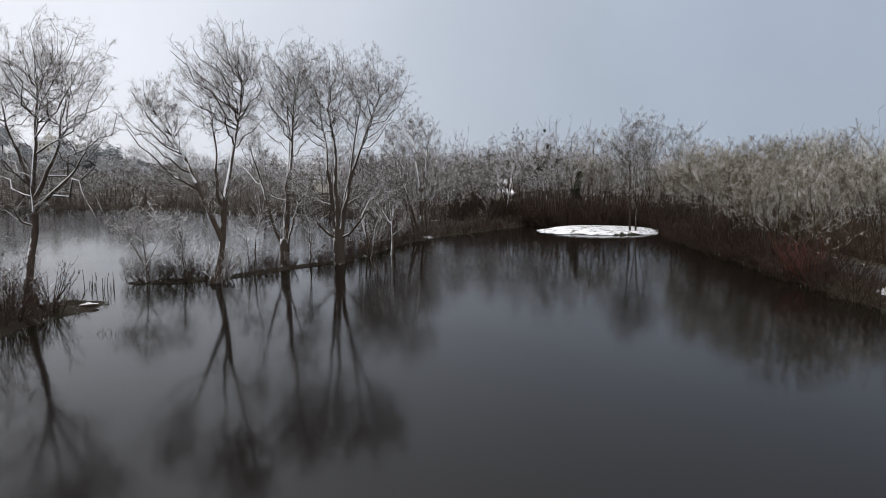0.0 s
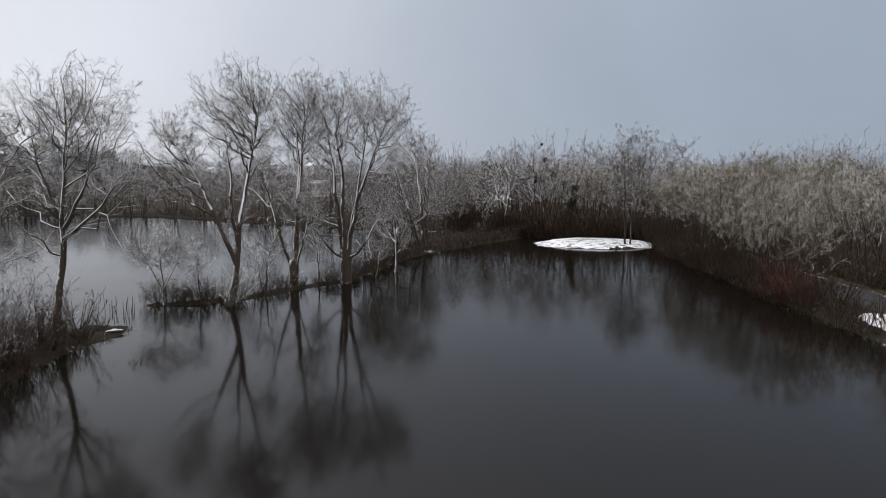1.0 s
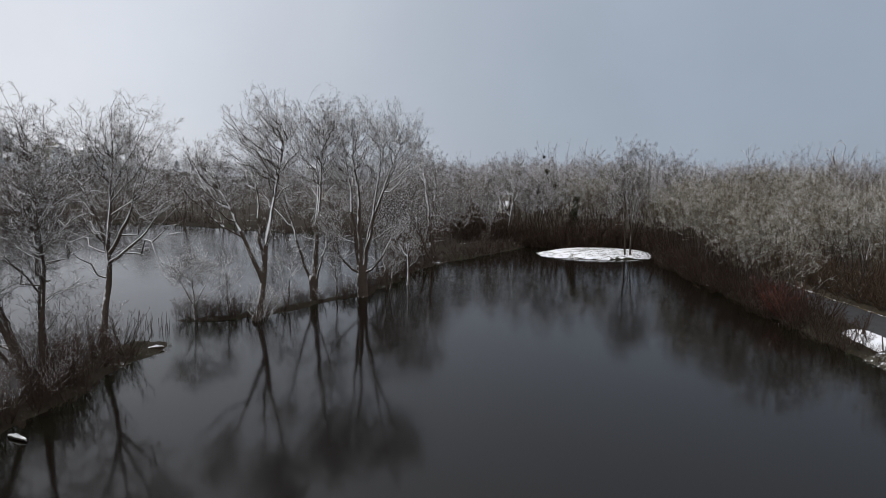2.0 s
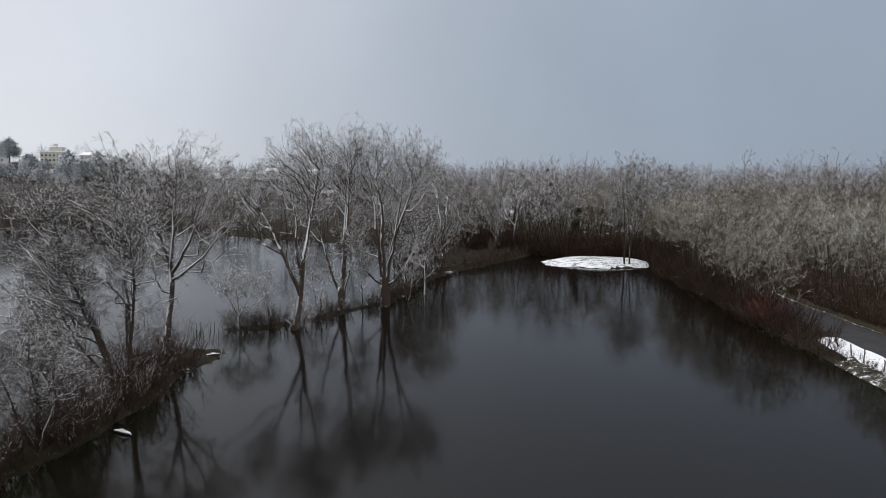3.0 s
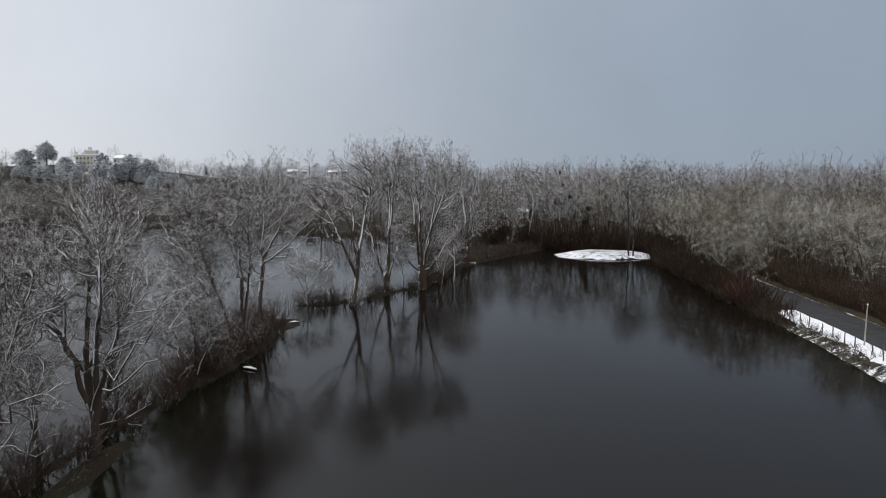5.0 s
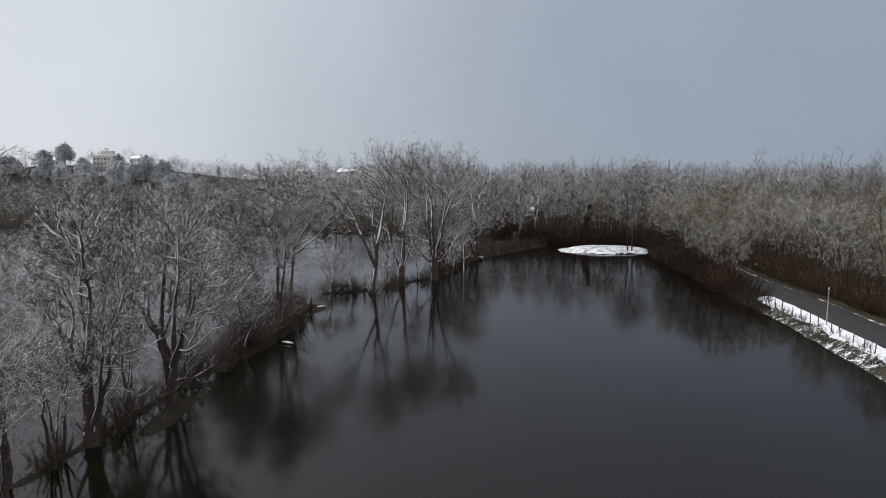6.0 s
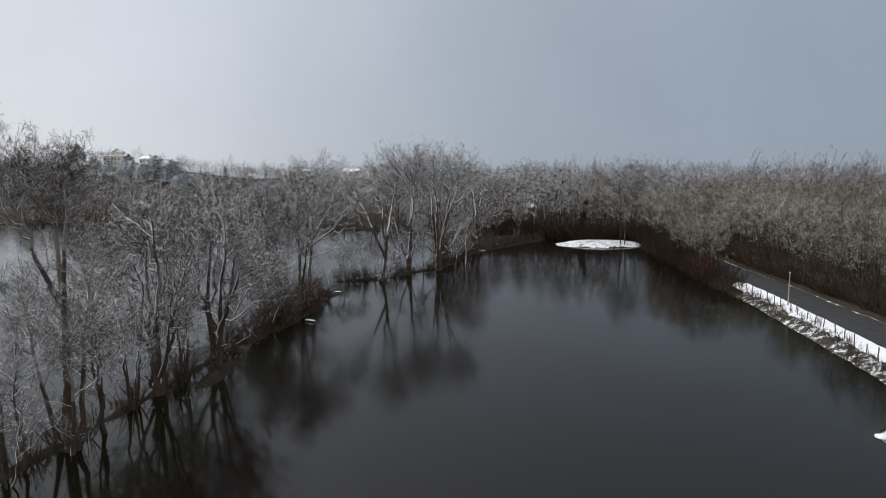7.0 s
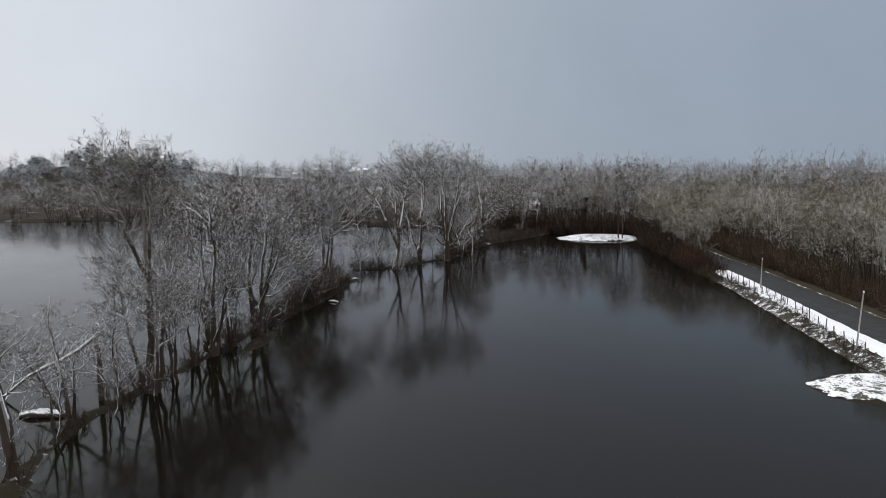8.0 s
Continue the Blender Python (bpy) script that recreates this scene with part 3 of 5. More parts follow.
for x, y, h, lean in ((33.0, 31.9, 4.1, 0.6), (28.36, 2.25, 5.5, 3.5)):
    pole = thing("utility_pole", "bare slender grey pole standing by the lakeside fence", "pole", (x, y, float(land(x, y)), 0, lean, 0), "poles by the lane")
    z = np.linspace(-0.4, h, 8)
    part("shaft", tri_mesh("shaft", *tubes(np.stack([0 * z, 0 * z, z], 1)[None], np.linspace(0.085, 0.055, 8)[None], 10), POLE), pole)
    bm = bmesh.new()
    bmesh.ops.create_cone(bm, cap_ends=True, segments=10, radius1=0.085, radius2=0.05, depth=0.14, matrix=Matrix.Translation((0, 0, h + 0.05)))
    part("cap", bm_mesh("cap", bm, ROOF_SNOW), pole, "snow-covered pole cap")


# ---- the tall trees on the flooded banks ----
def ground_at(x, y, lower=0.05):
    return (x, y, max(float(land(x, y)), -0.9) - lower)


AIRY = dict(arms=3, grow=1.5, limbs=1.8, tips=5, fine=0.82, raised=0.9)
GNARLED = dict(wander=0.24, crook=0.06, lift=0.012, bend=0.026, limbs=1.5, side=7)
tree_thing("poplar_tree", "tall bare poplar on a stout pollarded trunk in flood water", ground_at(-11.3, 69.3), bare_tree(11, [
    (-0.1, 0, 3.6, -0.3, 0.8, 21.5, 0.33, 1.0), (0.3, 0.1, 3.4, 4.9, -0.6, 20.2, 0.30, 1.5), (-0.3, 0.1, 3.4, -2.6, 0.8, 20.0, 0.26, 0.8), (0.2, -0.2, 3.2, 2.4, -2.0, 19.8, 0.25, 1.0), (-0.2, -0.3, 3.0, -4.6, -1.5, 8.6, 0.15, 0.7), (0.3, -0.2, 3.0, 4.0, -1.0, 8.4, 0.15, 0.6)],
    [(0, -0.2, 0.6, 18.0, 2.6, 2.6, 4.4, 20), (1, 4.8, -0.5, 17.8, 2.7, 2.6, 3.6, 22), (2, -2.6, 0.6, 17.0, 2.0, 2.4, 3.8, 14), (3, 2.2, -1.8, 17.6, 2.0, 2.2, 4.0, 16), (4, -4.4, -1.4, 8.0, 1.2, 1.2, 1.4, 5), (5, 4.0, -0.8, 8.2, 1.0, 1.2, 1.2, 5)], (4.0, 0.62), **AIRY))
tree_thing("poplar_tree", "tall slender bare poplar rising from a brushy trunk in water", ground_at(-16.6, 66.8), bare_tree(12, [
    (0, 0, 2.2, 1.7, 0.6, 21.6, 0.32, 1.2), (0.1, 0, 2.4, -0.4, 1.2, 20.0, 0.25, 1.1), (-0.2, 0.1, 2.0, -4.0, 0.3, 14.4, 0.18, 0.9), (0.2, -0.1, 2.0, 2.2, -1.5, 10.0, 0.14, 1.0)],
    [(0, 1.8, 0.5, 18.0, 2.4, 2.6, 4.6, 24), (1, 0.0, 1.2, 17.4, 2.3, 2.4, 4.2, 20), (2, -3.8, 0.3, 13.0, 1.8, 1.8, 2.2, 10), (3, 2.0, -1.4, 8.6, 1.5, 1.4, 2.4, 8)], (3.0, 0.5), brush=7, **AIRY))
tree_thing("poplar_tree", "tall bare poplar with a leaning snow-lined second stem", ground_at(-20.4, 56.6), bare_tree(13, [
    (0.1, 0, -0.8, 2.5, 0.4, 21.2, 0.36, 1.4), (-0.3, -0.1, 4.3, -4.9, -0.3, 17.0, 0.26, 1.15), (-0.1, 0.1, 5.0, 0.0, 1.4, 19.0, 0.2, 1.4)],
    [(0, 1.8, 0.2, 18.0, 3.1, 3.0, 4.0, 30), (1, -4.2, -0.3, 15.0, 2.2, 2.2, 2.6, 18), (2, -0.4, 1.4, 17.2, 2.2, 2.4, 3.2, 14)], (1.2, 0.40), brush=8, **AIRY))
tree_thing("poplar_tree", "broad-crowned bare tree lined with snow at the bank's end", ground_at(-29.6, 45.3), bare_tree(14, [
    (0, 0, -0.8, 1.8, 0.6, 18.4, 0.36, 1.1), (0.9, 0, 8.0, 3.6, -0.5, 16.0, 0.18, 0.9), (0.8, 0, 8.0, -2.6, 0.5, 16.2, 0.18, 0.9), (1.3, 0.1, 7.4, 5.0, -1.4, 12.6, 0.16, 0.7)],
    [(0, 2.0, 0.6, 16.4, 2.8, 3.0, 2.6, 17), (1, 4.6, -0.4, 15.4, 2.0, 2.4, 2.2, 11), (2, -0.8, 0.4, 15.6, 2.2, 2.4, 2.4, 11), (3, 5.0, -1.2, 11.6, 1.8, 1.6, 1.2, 6), (0, -1.6, 0.2, 9.5, 2.0, 2.2, 2.0, 5)], (1.2, 0.5), brush=4, **AIRY))
tree_thing("leaning_tree", "bare tree with two curved leaning stems on wooded bank", ground_at(-2.6, 98.6), bare_tree(15, [
    (0, 0, -0.5, -2.6, 0.5, 18.8, 0.3, 0.9), (-0.2, 0, -0.5, -6.0, -0.6, 16.2, 0.26, 0.8), (0.1, 0.1, 5, -0.6, 1.2, 17.0, 0.18, 0.8)],
    [(0, -2.6, 0.5, 16.6, 2.4, 2.6, 2.8, 18), (1, -5.2, -0.6, 14.6, 2.0, 2.0, 2.2, 12), (2, -0.6, 1.0, 15.2, 2.0, 2.2, 2.4, 12)], (0.8, 0.4), fine=1.15))
tree_thing("bare_tree", "dense bushy bare tree with snow-dusted branches over water", ground_at(-28.3, 34.8), bare_tree(16, [
    (0, 0, -0.6, -0.4, 0.5, 17.4, 0.3, 1.1), (-0.3, 0, -0.4, -5.4, -0.8, 15.0, 0.26, 0.9), (0.2, -0.2, -0.4, 1.8, -2.0, 14.6, 0.22, 0.9), (-0.1, -0.3, -0.3, -3.4, -2.6, 12.6, 0.2, 0.8), (-0.4, 0.2, -0.2, -7.0, 0.6, 9.5, 0.18, 0.7)],
    [(0, -0.6, 0.5, 14.2, 3.2, 3.2, 4.0, 22), (1, -5.0, -0.6, 12.4, 2.8, 3.0, 3.6, 20), (2, 1.4, -1.8, 11.4, 2.2, 2.4, 3.6, 16), (3, -3.4, -2.6, 9.0, 3.0, 2.4, 3.4, 18), (4, -6.8, 0.4, 7.6, 2.2, 2.4, 2.8, 14)], None, brush=5, arms=7, grow=1.0, wander=0.24, crook=0.06, lift=0.012, limbs=2.3, side=8), twig=TWIG_GREY)
tree_thing("bare_tree", "bare many-stemmed tree hung with snowy twigs on narrow bank", ground_at(-31.2, 13.2), bare_tree(17, [
    (0, 0, -0.6, 0.6, 0.4, 16.6, 0.36, 1.1), (0.1, 0, 2.5, -5.0, -1.0, 14.0, 0.22, 0.9), (0.2, 0, 2.0, 3.2, -2.0, 12.0, 0.2, 0.8), (0.2, 0.2, 4.5, 0.6, 3.0, 15.0, 0.2, 0.9)],
    [(0, 0.4, 0.2, 14.2, 2.4, 2.8, 2.8, 16), (1, -4.6, -1.0, 12.0, 2.8, 2.6, 3.0, 18), (2, 2.8, -1.8, 9.8, 2.2, 2.2, 3.0, 14), (3, 0.2, 3.0, 13.0, 2.6, 2.2, 2.8, 14)], (1.6, 0.44), arms=6, **GNARLED), twig=TWIG_GREY)
tree_thing("sycamore_tree", "tall bare tree with pale forked stems above tangled branches", ground_at(-32.4, -8.6), bare_tree(18, [
    (0, 0, -0.6, -0.6, 0.3, 19.4, 0.36, 1.2), (-0.2, 0, 9.5, -2.8, -0.6, 19.0, 0.18, 0.9), (-0.2, 0, 9.0, 1.6, 0.6, 18.8, 0.18, 0.9), (0.3, 0.2, -0.4, 1.6, 1.5, 14.5, 0.22, 1.0), (-0.4, 0.1, -0.4, -2.6, 0.6, 12.0, 0.2, 1.0), (0.4, -0.4, -0.4, 2.2, -1.8, 10.4, 0.18, 1.0)],
    [(0, -0.8, 0.2, 17.8, 1.9, 2.2, 2.2, 17), (1, -2.6, -0.6, 18.0, 1.6, 1.8, 2.2, 15), (2, 1.2, 0.5, 17.6, 1.7, 1.8, 2.2, 15), (3, 1.4, 1.2, 11.6, 2.2, 2.2, 3.2, 14), (4, -2.6, 0.6, 9.6, 2.2, 2.2, 3.0, 14), (5, 2.0, -1.6, 8.0, 2.0, 2.0, 2.8, 11)], None, arms=4, brush=2, grow=0.7, limbs=1.9, lift=0.05, wander=0.17), twig=TWIG_GREY, limb=BARK_PALE)
tree_thing("bare_tree", "bare tree with crooked snow-topped limbs on flooded bank", ground_at(-31.7, 2.0), bare_tree(19, [
    (0, 0, -0.6, 0.2, 0.5, 16.4, 0.34, 1.1), (0.2, 0, -0.4, 3.2, 1.0, 14.2, 0.26, 1.2), (-0.2, 0.1, 2.0, -3.0, 1.5, 14.0, 0.2, 0.9), (0.3, -0.2, 1.5, 3.4, -2.2, 10.4, 0.18, 0.8)],
    [(0, 0.0, 0.5, 14.0, 2.4, 2.6, 3.0, 18), (1, 2.8, 0.8, 12.0, 2.2, 2.4, 3.0, 16), (2, -2.8, 1.4, 12.0, 2.2, 2.4, 2.8, 14), (3, 3.0, -2.0, 8.4, 2.0, 2.0, 2.6, 12)], (1.0, 0.42), arms=6, **GNARLED), twig=TWIG_GREY)
tree_thing("bare_tree", "bare tree with a leaning trunk and snowy waterside twigs", ground_at(-29.8, 9.6), bare_tree(20, [
    (0, 0, -0.6, 1.4, 0.8, 15.8, 0.32, 0.9), (0.2, 0, 3.0, 4.6, -0.5, 12.6, 0.2, 0.8), (-0.1, 0, 3.5, -2.2, 1.5, 13.8, 0.2, 0.9)],
    [(0, 1.4, 0.8, 13.4, 2.6, 2.8, 3.2, 20), (1, 4.2, -0.4, 10.4, 2.2, 2.4, 3.0, 16), (2, -2.0, 1.2, 11.4, 2.2, 2.4, 3.2, 16)], (1.0, 0.4), arms=6, **GNARLED), twig=TWIG_GREY)
tree_thing("bare_tree", "bare tree with upright stems and frosted crown on bank", ground_at(-33.6, 5.2), bare_tree(21, [
    (0, 0, -0.6, -0.6, 0.5, 16.6, 0.3, 1.1), (0.1, 0, 4.0, 1.8, 1.0, 14.5, 0.18, 0.9), (-0.1, 0, 3.0, -3.8, -0.6, 13.8, 0.18, 0.9)],
    [(0, -0.6, 0.5, 14.2, 2.4, 2.6, 3.0, 18), (1, 1.6, 1.0, 12.4, 2.2, 2.4, 3.0, 14), (2, -3.6, -0.6, 11.6, 2.4, 2.6, 3.0, 16)], (1.0, 0.38), arms=3, **GNARLED), twig=TWIG_GREY)
tree_thing("bare_tree", "low bare tree with twisted frosted branches on shrubby bank", ground_at(-29.4, 25.0), bare_tree(22, [
    (0, 0, -0.4, -0.4, 0.4, 8.0, 0.18, 1.0), (0.2, 0, -0.3, 2.0, -0.8, 6.8, 0.15, 0.9), (-0.2, 0, -0.3, -2.2, -0.6, 6.6, 0.14, 0.9)],
    [(0, -0.2, 0.4, 6.4, 1.8, 2.0, 1.8, 16), (1, 1.8, -0.7, 5.2, 1.5, 1.8, 1.6, 14), (2, -2.0, -0.6, 5.2, 1.5, 1.8, 1.6, 14)], None, arms=2, brush=5, **GNARLED), twig=TWIG_GREY)
tree_thing("bare_tree", "bare tree with long drooping snowy limbs beside open water", ground_at(-34.6, -15.5), bare_tree(23, [
    (0, 0, -0.6, -0.8, -0.4, 9.0, 0.22, 1.0), (0.2, 0, 0.5, 1.4, -1.6, 6.5, 0.15, 0.9), (-0.2, 0, 0.5, -3.0, -1.0, 7.0, 0.15, 0.9)],
    [(0, -0.6, -0.4, 7.0, 1.6, 1.8, 1.8, 9), (1, 1.2, -1.4, 5.2, 1.2, 1.4, 1.4, 7), (2, -2.8, -1.0, 5.4, 1.4, 1.6, 1.6, 8)], (0.8, 0.32), arms=3, grow=0.3, limbs=0.8, side=5, twigs=4, tips=3, wander=0.2), twig=TWIG_GREY)
tree_thing("bare_tree", "small bare tree with reddish trunk at the flooded bank", ground_at(-33.3, -22.9), bare_tree(24, [
    (0, 0, -0.6, -0.9, -0.2, 9.8, 0.27, 1.0), (0.2, 0, -0.4, -1.6, 1.2, 8.6, 0.16, 0.9)],
    [(0, 0.6, -0.4, 7.6, 1.3, 1.6, 2.6, 14), (1, -1.4, 1.0, 6.4, 1.4, 1.6, 2.2, 12)], None, arms=2, brush=2, grow=0.2, limbs=0.8, side=5, twigs=4, tips=3, wander=0.2), twig=TWIG_GREY)
tree_thing("dead_tree", "thin dead tree with broken snowy arms standing in water", ground_at(-6.1, 77.4), bare_tree(25, [
    (0, 0, -0.6, -0.4, 0.2, 8.4, 0.2, 1.0), (0, 0, 4.6, -2.2, 0.2, 7.6, 0.1, 0.8)], [(0, -0.2, 0, 6.4, 1.6, 1.0, 1.8, 6), (1, -2.0, 0.2, 6.6, 0.6, 0.6, 0.9, 4)], None), bark=DEADWOOD)
tree_thing("young_tree", "small bare tree with snow-dusted forked branches on a mudbank", ground_at(-26.4, 56.4), bare_tree(26, [
    (0, 0, -0.2, -0.4, 0, 6.6, 0.12, 1.0), (0.1, 0, 1.6, 1.9, 0.2, 5.8, 0.08, 0.9), (-0.1, 0, 1.6, -2.0, -0.2, 6.0, 0.08, 0.9)], [(0, -0.3, 0, 5.2, 1.2, 1.2, 1.2, 7), (1, 1.6, 0.1, 4.6, 0.8, 0.8, 1.0, 5), (2, -1.6, -0.1, 4.8, 0.8, 0.8, 1.0, 5)], None, brush=5), bark=DEADWOOD)


BANKS = [tree_thing("sapling_tree", "slender bare tree rising from the flooded bank", ground_at(*at), bare_tree(s, stems, domes, None, fine=1.0, arms=2, side=5, twigs=4, tips=4, bend=0.03, wander=0.18, crook=0.05), "slender trees on the bank", twig=TWIG_GREY) for s, at, stems, domes in (
    (27, (-33.0, -4.0), [(0, 0, -0.8, 0.8, 0.5, 11.0, 0.16, 1.1), (0.2, 0.1, 2.0, -1.8, 0.4, 8.5, 0.1, 0.9)], [(0, 0.6, 0.4, 8.4, 1.8, 1.8, 2.6, 12), (1, -1.6, 0.4, 6.8, 1.3, 1.4, 1.8, 8)]),
    (28, (-32.2, -1.2), [(0, 0, -0.8, -1.0, 0.5, 9.0, 0.14, 1.2), (0.1, 0, -0.8, 1.6, -0.8, 7.6, 0.11, 0.9)], [(0, -0.9, 0.4, 7.0, 1.4, 1.5, 2.0, 10), (1, 1.4, -0.7, 5.8, 1.2, 1.3, 1.8, 8)]))]
for k, (x, y, s) in enumerate(((-33.6, -11.2, 0.9), (-33.0, -13.4, 0.7), (-31.6, -5.6, 1.0), (-32.8, 0.6, 0.95), (-31.0, 5.2, 0.85), (-32.4, 8.2, 1.05), (-30.6, 16.2, 0.55), (-34.0, -18.2, 0.8), (-30.4, 13.8, 0.7), (-18.6, 62.4, 0.75), (-14.2, 67.6, 0.7), (-8.6, 73.5, 0.8), (-23.2, 57.4, 0.55))):
    copy_thing(BANKS[k % 2], pose(*ground_at(x, y), 0, 0, 67 * k) @ Matrix.Scale(s, 4))


# ---- smaller trees of a few shapes, set out along banks, shores and the far side ----
def bush(seed, h, spread_, stems=14, fine=1.0, tips=6, side=6):
    """A many-stemmed shrub: stems from one root and the twigs on them."""
    rng = np.random.default_rng(seed)
    a = rng.uniform(0, 2 * np.pi, stems)
    w = rng.uniform(0.2, 1, stems) * spread_
    p, r = stem_lines(rng, [(0.12 * np.cos(q), 0.12 * np.sin(q), -0.15, s * np.cos(q), s * np.sin(q), h * rng.uniform(0.6, 1.05), 0.022 * fine, 0.8) for q, s in zip(a, w)], 6)
    p2, r2 = shoots(rng, p, r, side, 0.2, 0.42, 0.7, 0.12, 0.25, 4, 0.012 * fine, 0.3)
    return joined([tubes(p, np.maximum(r, 0.007), 3)]), joined([tubes(p2, np.maximum(r2, 0.006 * fine), 3), needles(rng, p2, r2, tips, 0.2, 0.6, 0.011 * fine, 0.25, 0.8), needles(rng, p, r, 6, 0.3, 0.8, 0.011 * fine)])


def bush_thing(name, label, at, shape, mat, group, bark=None):
    ob = thing(name, label, "shrub", at, group)
    part("stem", tri_mesh("stem", *shape[0], bark or mat), ob)
    part("crown", tri_mesh("crown", *shape[1], mat), ob)
    return ob


BUSHES = [bush_thing("shrub", "leafless frosted shrub on the lake bank", ground_at(x, y), bush(s, h, w), m, "shrubs on the banks") for s, h, w, m, x, y in (
    (31, 4.2, 2.0, TWIG, -19.9, 56.2), (32, 3.2, 2.2, TWIG_SHRUB, -27.6, 29.6), (33, 2.8, 2.0, TWIG_BROWN, -29.2, 20.5), (34, 5.2, 2.4, TWIG_SHRUB, -29.9, 22.0))]
spots = np.random.default_rng(5)
for k in range(37):
    y = spots.uniform(17, 39) if k < 30 else spots.uniform(-3, 17)
    xc = float(np.interp(y, [q[1] for q in DYKE_A], [q[0] for q in DYKE_A]))
    x = xc + spots.uniform(-1.7, 1.7)
    b = BUSHES[(1, 3, 2, 3)[k % 4]] if k < 30 else BUSHES[2 if k % 2 else 1]
    s = spots.uniform(0.55, 1.15)
    copy_thing(b, pose(*ground_at(x, y), 0, 0, spots.uniform(0, 360)) @ Matrix.Scale(s, 4))
for k, (x, y, s) in enumerate(((-31.5, 44.0, 0.7), (-28.4, 43.4, 0.5), (-32.6, 46.0, 0.65), (-30.0, 40.6, 0.6), (-30.8, 38.4, 1.0), (-31.4, 31.5, 1.1), (-30.6, 27.4, 1.0))):
    copy_thing(BUSHES[3 if k % 2 else 1], pose(*ground_at(x, y), 0, 0, 50 * k) @ Matrix.Scale(s, 4))
for k in range(40):
    q = spots.uniform(0, len(DYKE_B) - 1.001)
    i = int(q)
    ax, ay, aw = DYKE_B[i]
    bx, by, bw = DYKE_B[i + 1]
    x, y = ax + (bx - ax) * (q - i), ay + (by - ay) * (q - i)
    x += spots.uniform(-0.8, 0.8) * max(1.0, aw)
    s = spots.uniform(0.35, 0.8) if i < 5 else spots.uniform(0.6, 1.2)
    copy_thing(BUSHES[k % 4 if i > 3 else (0, 2, 1)[k % 3]], pose(*ground_at(x, y), 0, 0, spots.uniform(0, 360)) @ Matrix.Scale(s, 4))
red = bush_thing("red_shrub", "red-stemmed leafless shrub dusted with snow by the lane", ground_at(32.4, 56.5), bush(36, 3.6, 3.0, 26), TWIG_RED, "")


def wood_tree(seed, h, stems, lean, fine, k=8, deep=0.27, wide=0.27):
    """A tree of the wood's edge: some stems, each under its own tall dome of twigs."""
    rng = np.random.default_rng(seed)
    rows, domes = [], []
    for i in range(stems):
        a, w = 2 * np.pi * (i + rng.uniform(0, 0.7)) / stems, rng.uniform(0.5, 1) * lean
        top = h * rng.uniform(0.75, 1.0)
        rows.append((0.3 * np.cos(a), 0.3 * np.sin(a), -0.3, w * np.cos(a), w * np.sin(a), top, 0.010 * h * rng.uniform(0.6, 1), 1.1))
        domes.append((i, 0.9 * w * np.cos(a), 0.9 * w * np.sin(a), top - deep * h * 0.7, wide * h, wide * h, deep * h, k))
    return bare_tree(seed, rows, domes, None, fine, 0, 0, 1.0, 5, 4, 3, (0.25, 0.7), 0.20, 0.05, 0.0, 0.02, 0.0, True)


WILLOWS = [tree_thing("willow_tree", "slender many-stemmed leafless willow in the lakeside thicket", ground_at(*at), wood_tree(s, h, n, lean, 1.5, k), "lakeside thicket", 0, BARK_FAR, TWIG_OLIVE, LIMB_FAR) for s, h, n, lean, k, at in (
    (41, 13.5, 4, 3.0, 8, (36.5, 88)), (42, 12.0, 5, 3.4, 7, (35.0, 74)), (43, 14.5, 3, 2.6, 10, (39.5, 98)), (44, 11.0, 4, 3.0, 8, (34.0, 64)), (45, 12.5, 4, 4.0, 8, (44.5, 20)))]
GREYS = [tree_thing("bare_tree", "leafless frosted tree on the wooded far shore", ground_at(*at), wood_tree(s, h, n, lean, 1.6, k, 0.27, 0.25), "far shore trees", 0, BARK_FAR, TWIG_GREY, LIMB_FAR) for s, h, n, lean, k, at in (
    (51, 18.5, 3, 3.0, 18, (46, 124)), (52, 16.0, 2, 3.0, 17, (9, 131)), (53, 14.0, 3, 3.2, 12, (-5, 108)), (54, 17.0, 2, 1.4, 18, (0, 124)), (55, 13.0, 3, 3.5, 12, (-8.2, 88)))]
placed = np.random.default_rng(6)


def plant(shapes, x, y, lo, hi):
    ob = shapes[int(placed.integers(len(shapes)))]
    s = placed.uniform(lo, hi)
    return copy_thing(ob, pose(*ground_at(x, y), placed.uniform(-4, 4), placed.uniform(-4, 4), placed.uniform(0, 360)) @ Matrix.Scale(s, 4))


for y in np.arange(56, 112, 3.0):  # between the water and the lane
    x = float(np.interp(y, SHORE_Y, SHORE_X))
    plant(WILLOWS, x + placed.uniform(0.8, 2.6), y, 0.55, 0.8) if y < 76 else plant(WILLOWS, x + placed.uniform(1.5, 4.5), y, 0.78, 1.05)
for y in np.arange(-12, 136, 3.7):  # beyond the lane
    x = float(np.interp(y, [q[0] for q in ROAD], [q[2] for q in ROAD]))
    plant(WILLOWS, x + placed.uniform(4.2, 6.0), y, 0.72, 1.05)
    if y < 110:
        plant(WILLOWS, x + placed.uniform(7.5, 11), y + 1.0, 0.8, 1.08)
for x in np.arange(8, 44, 2.9):  # round the snowy point
    plant(GREYS[1:4] if x < 24 else WILLOWS + GREYS[:1], x, float(np.interp(x, FAR_X, FAR_Y)) + placed.uniform(2, 9), 0.9, 1.25)
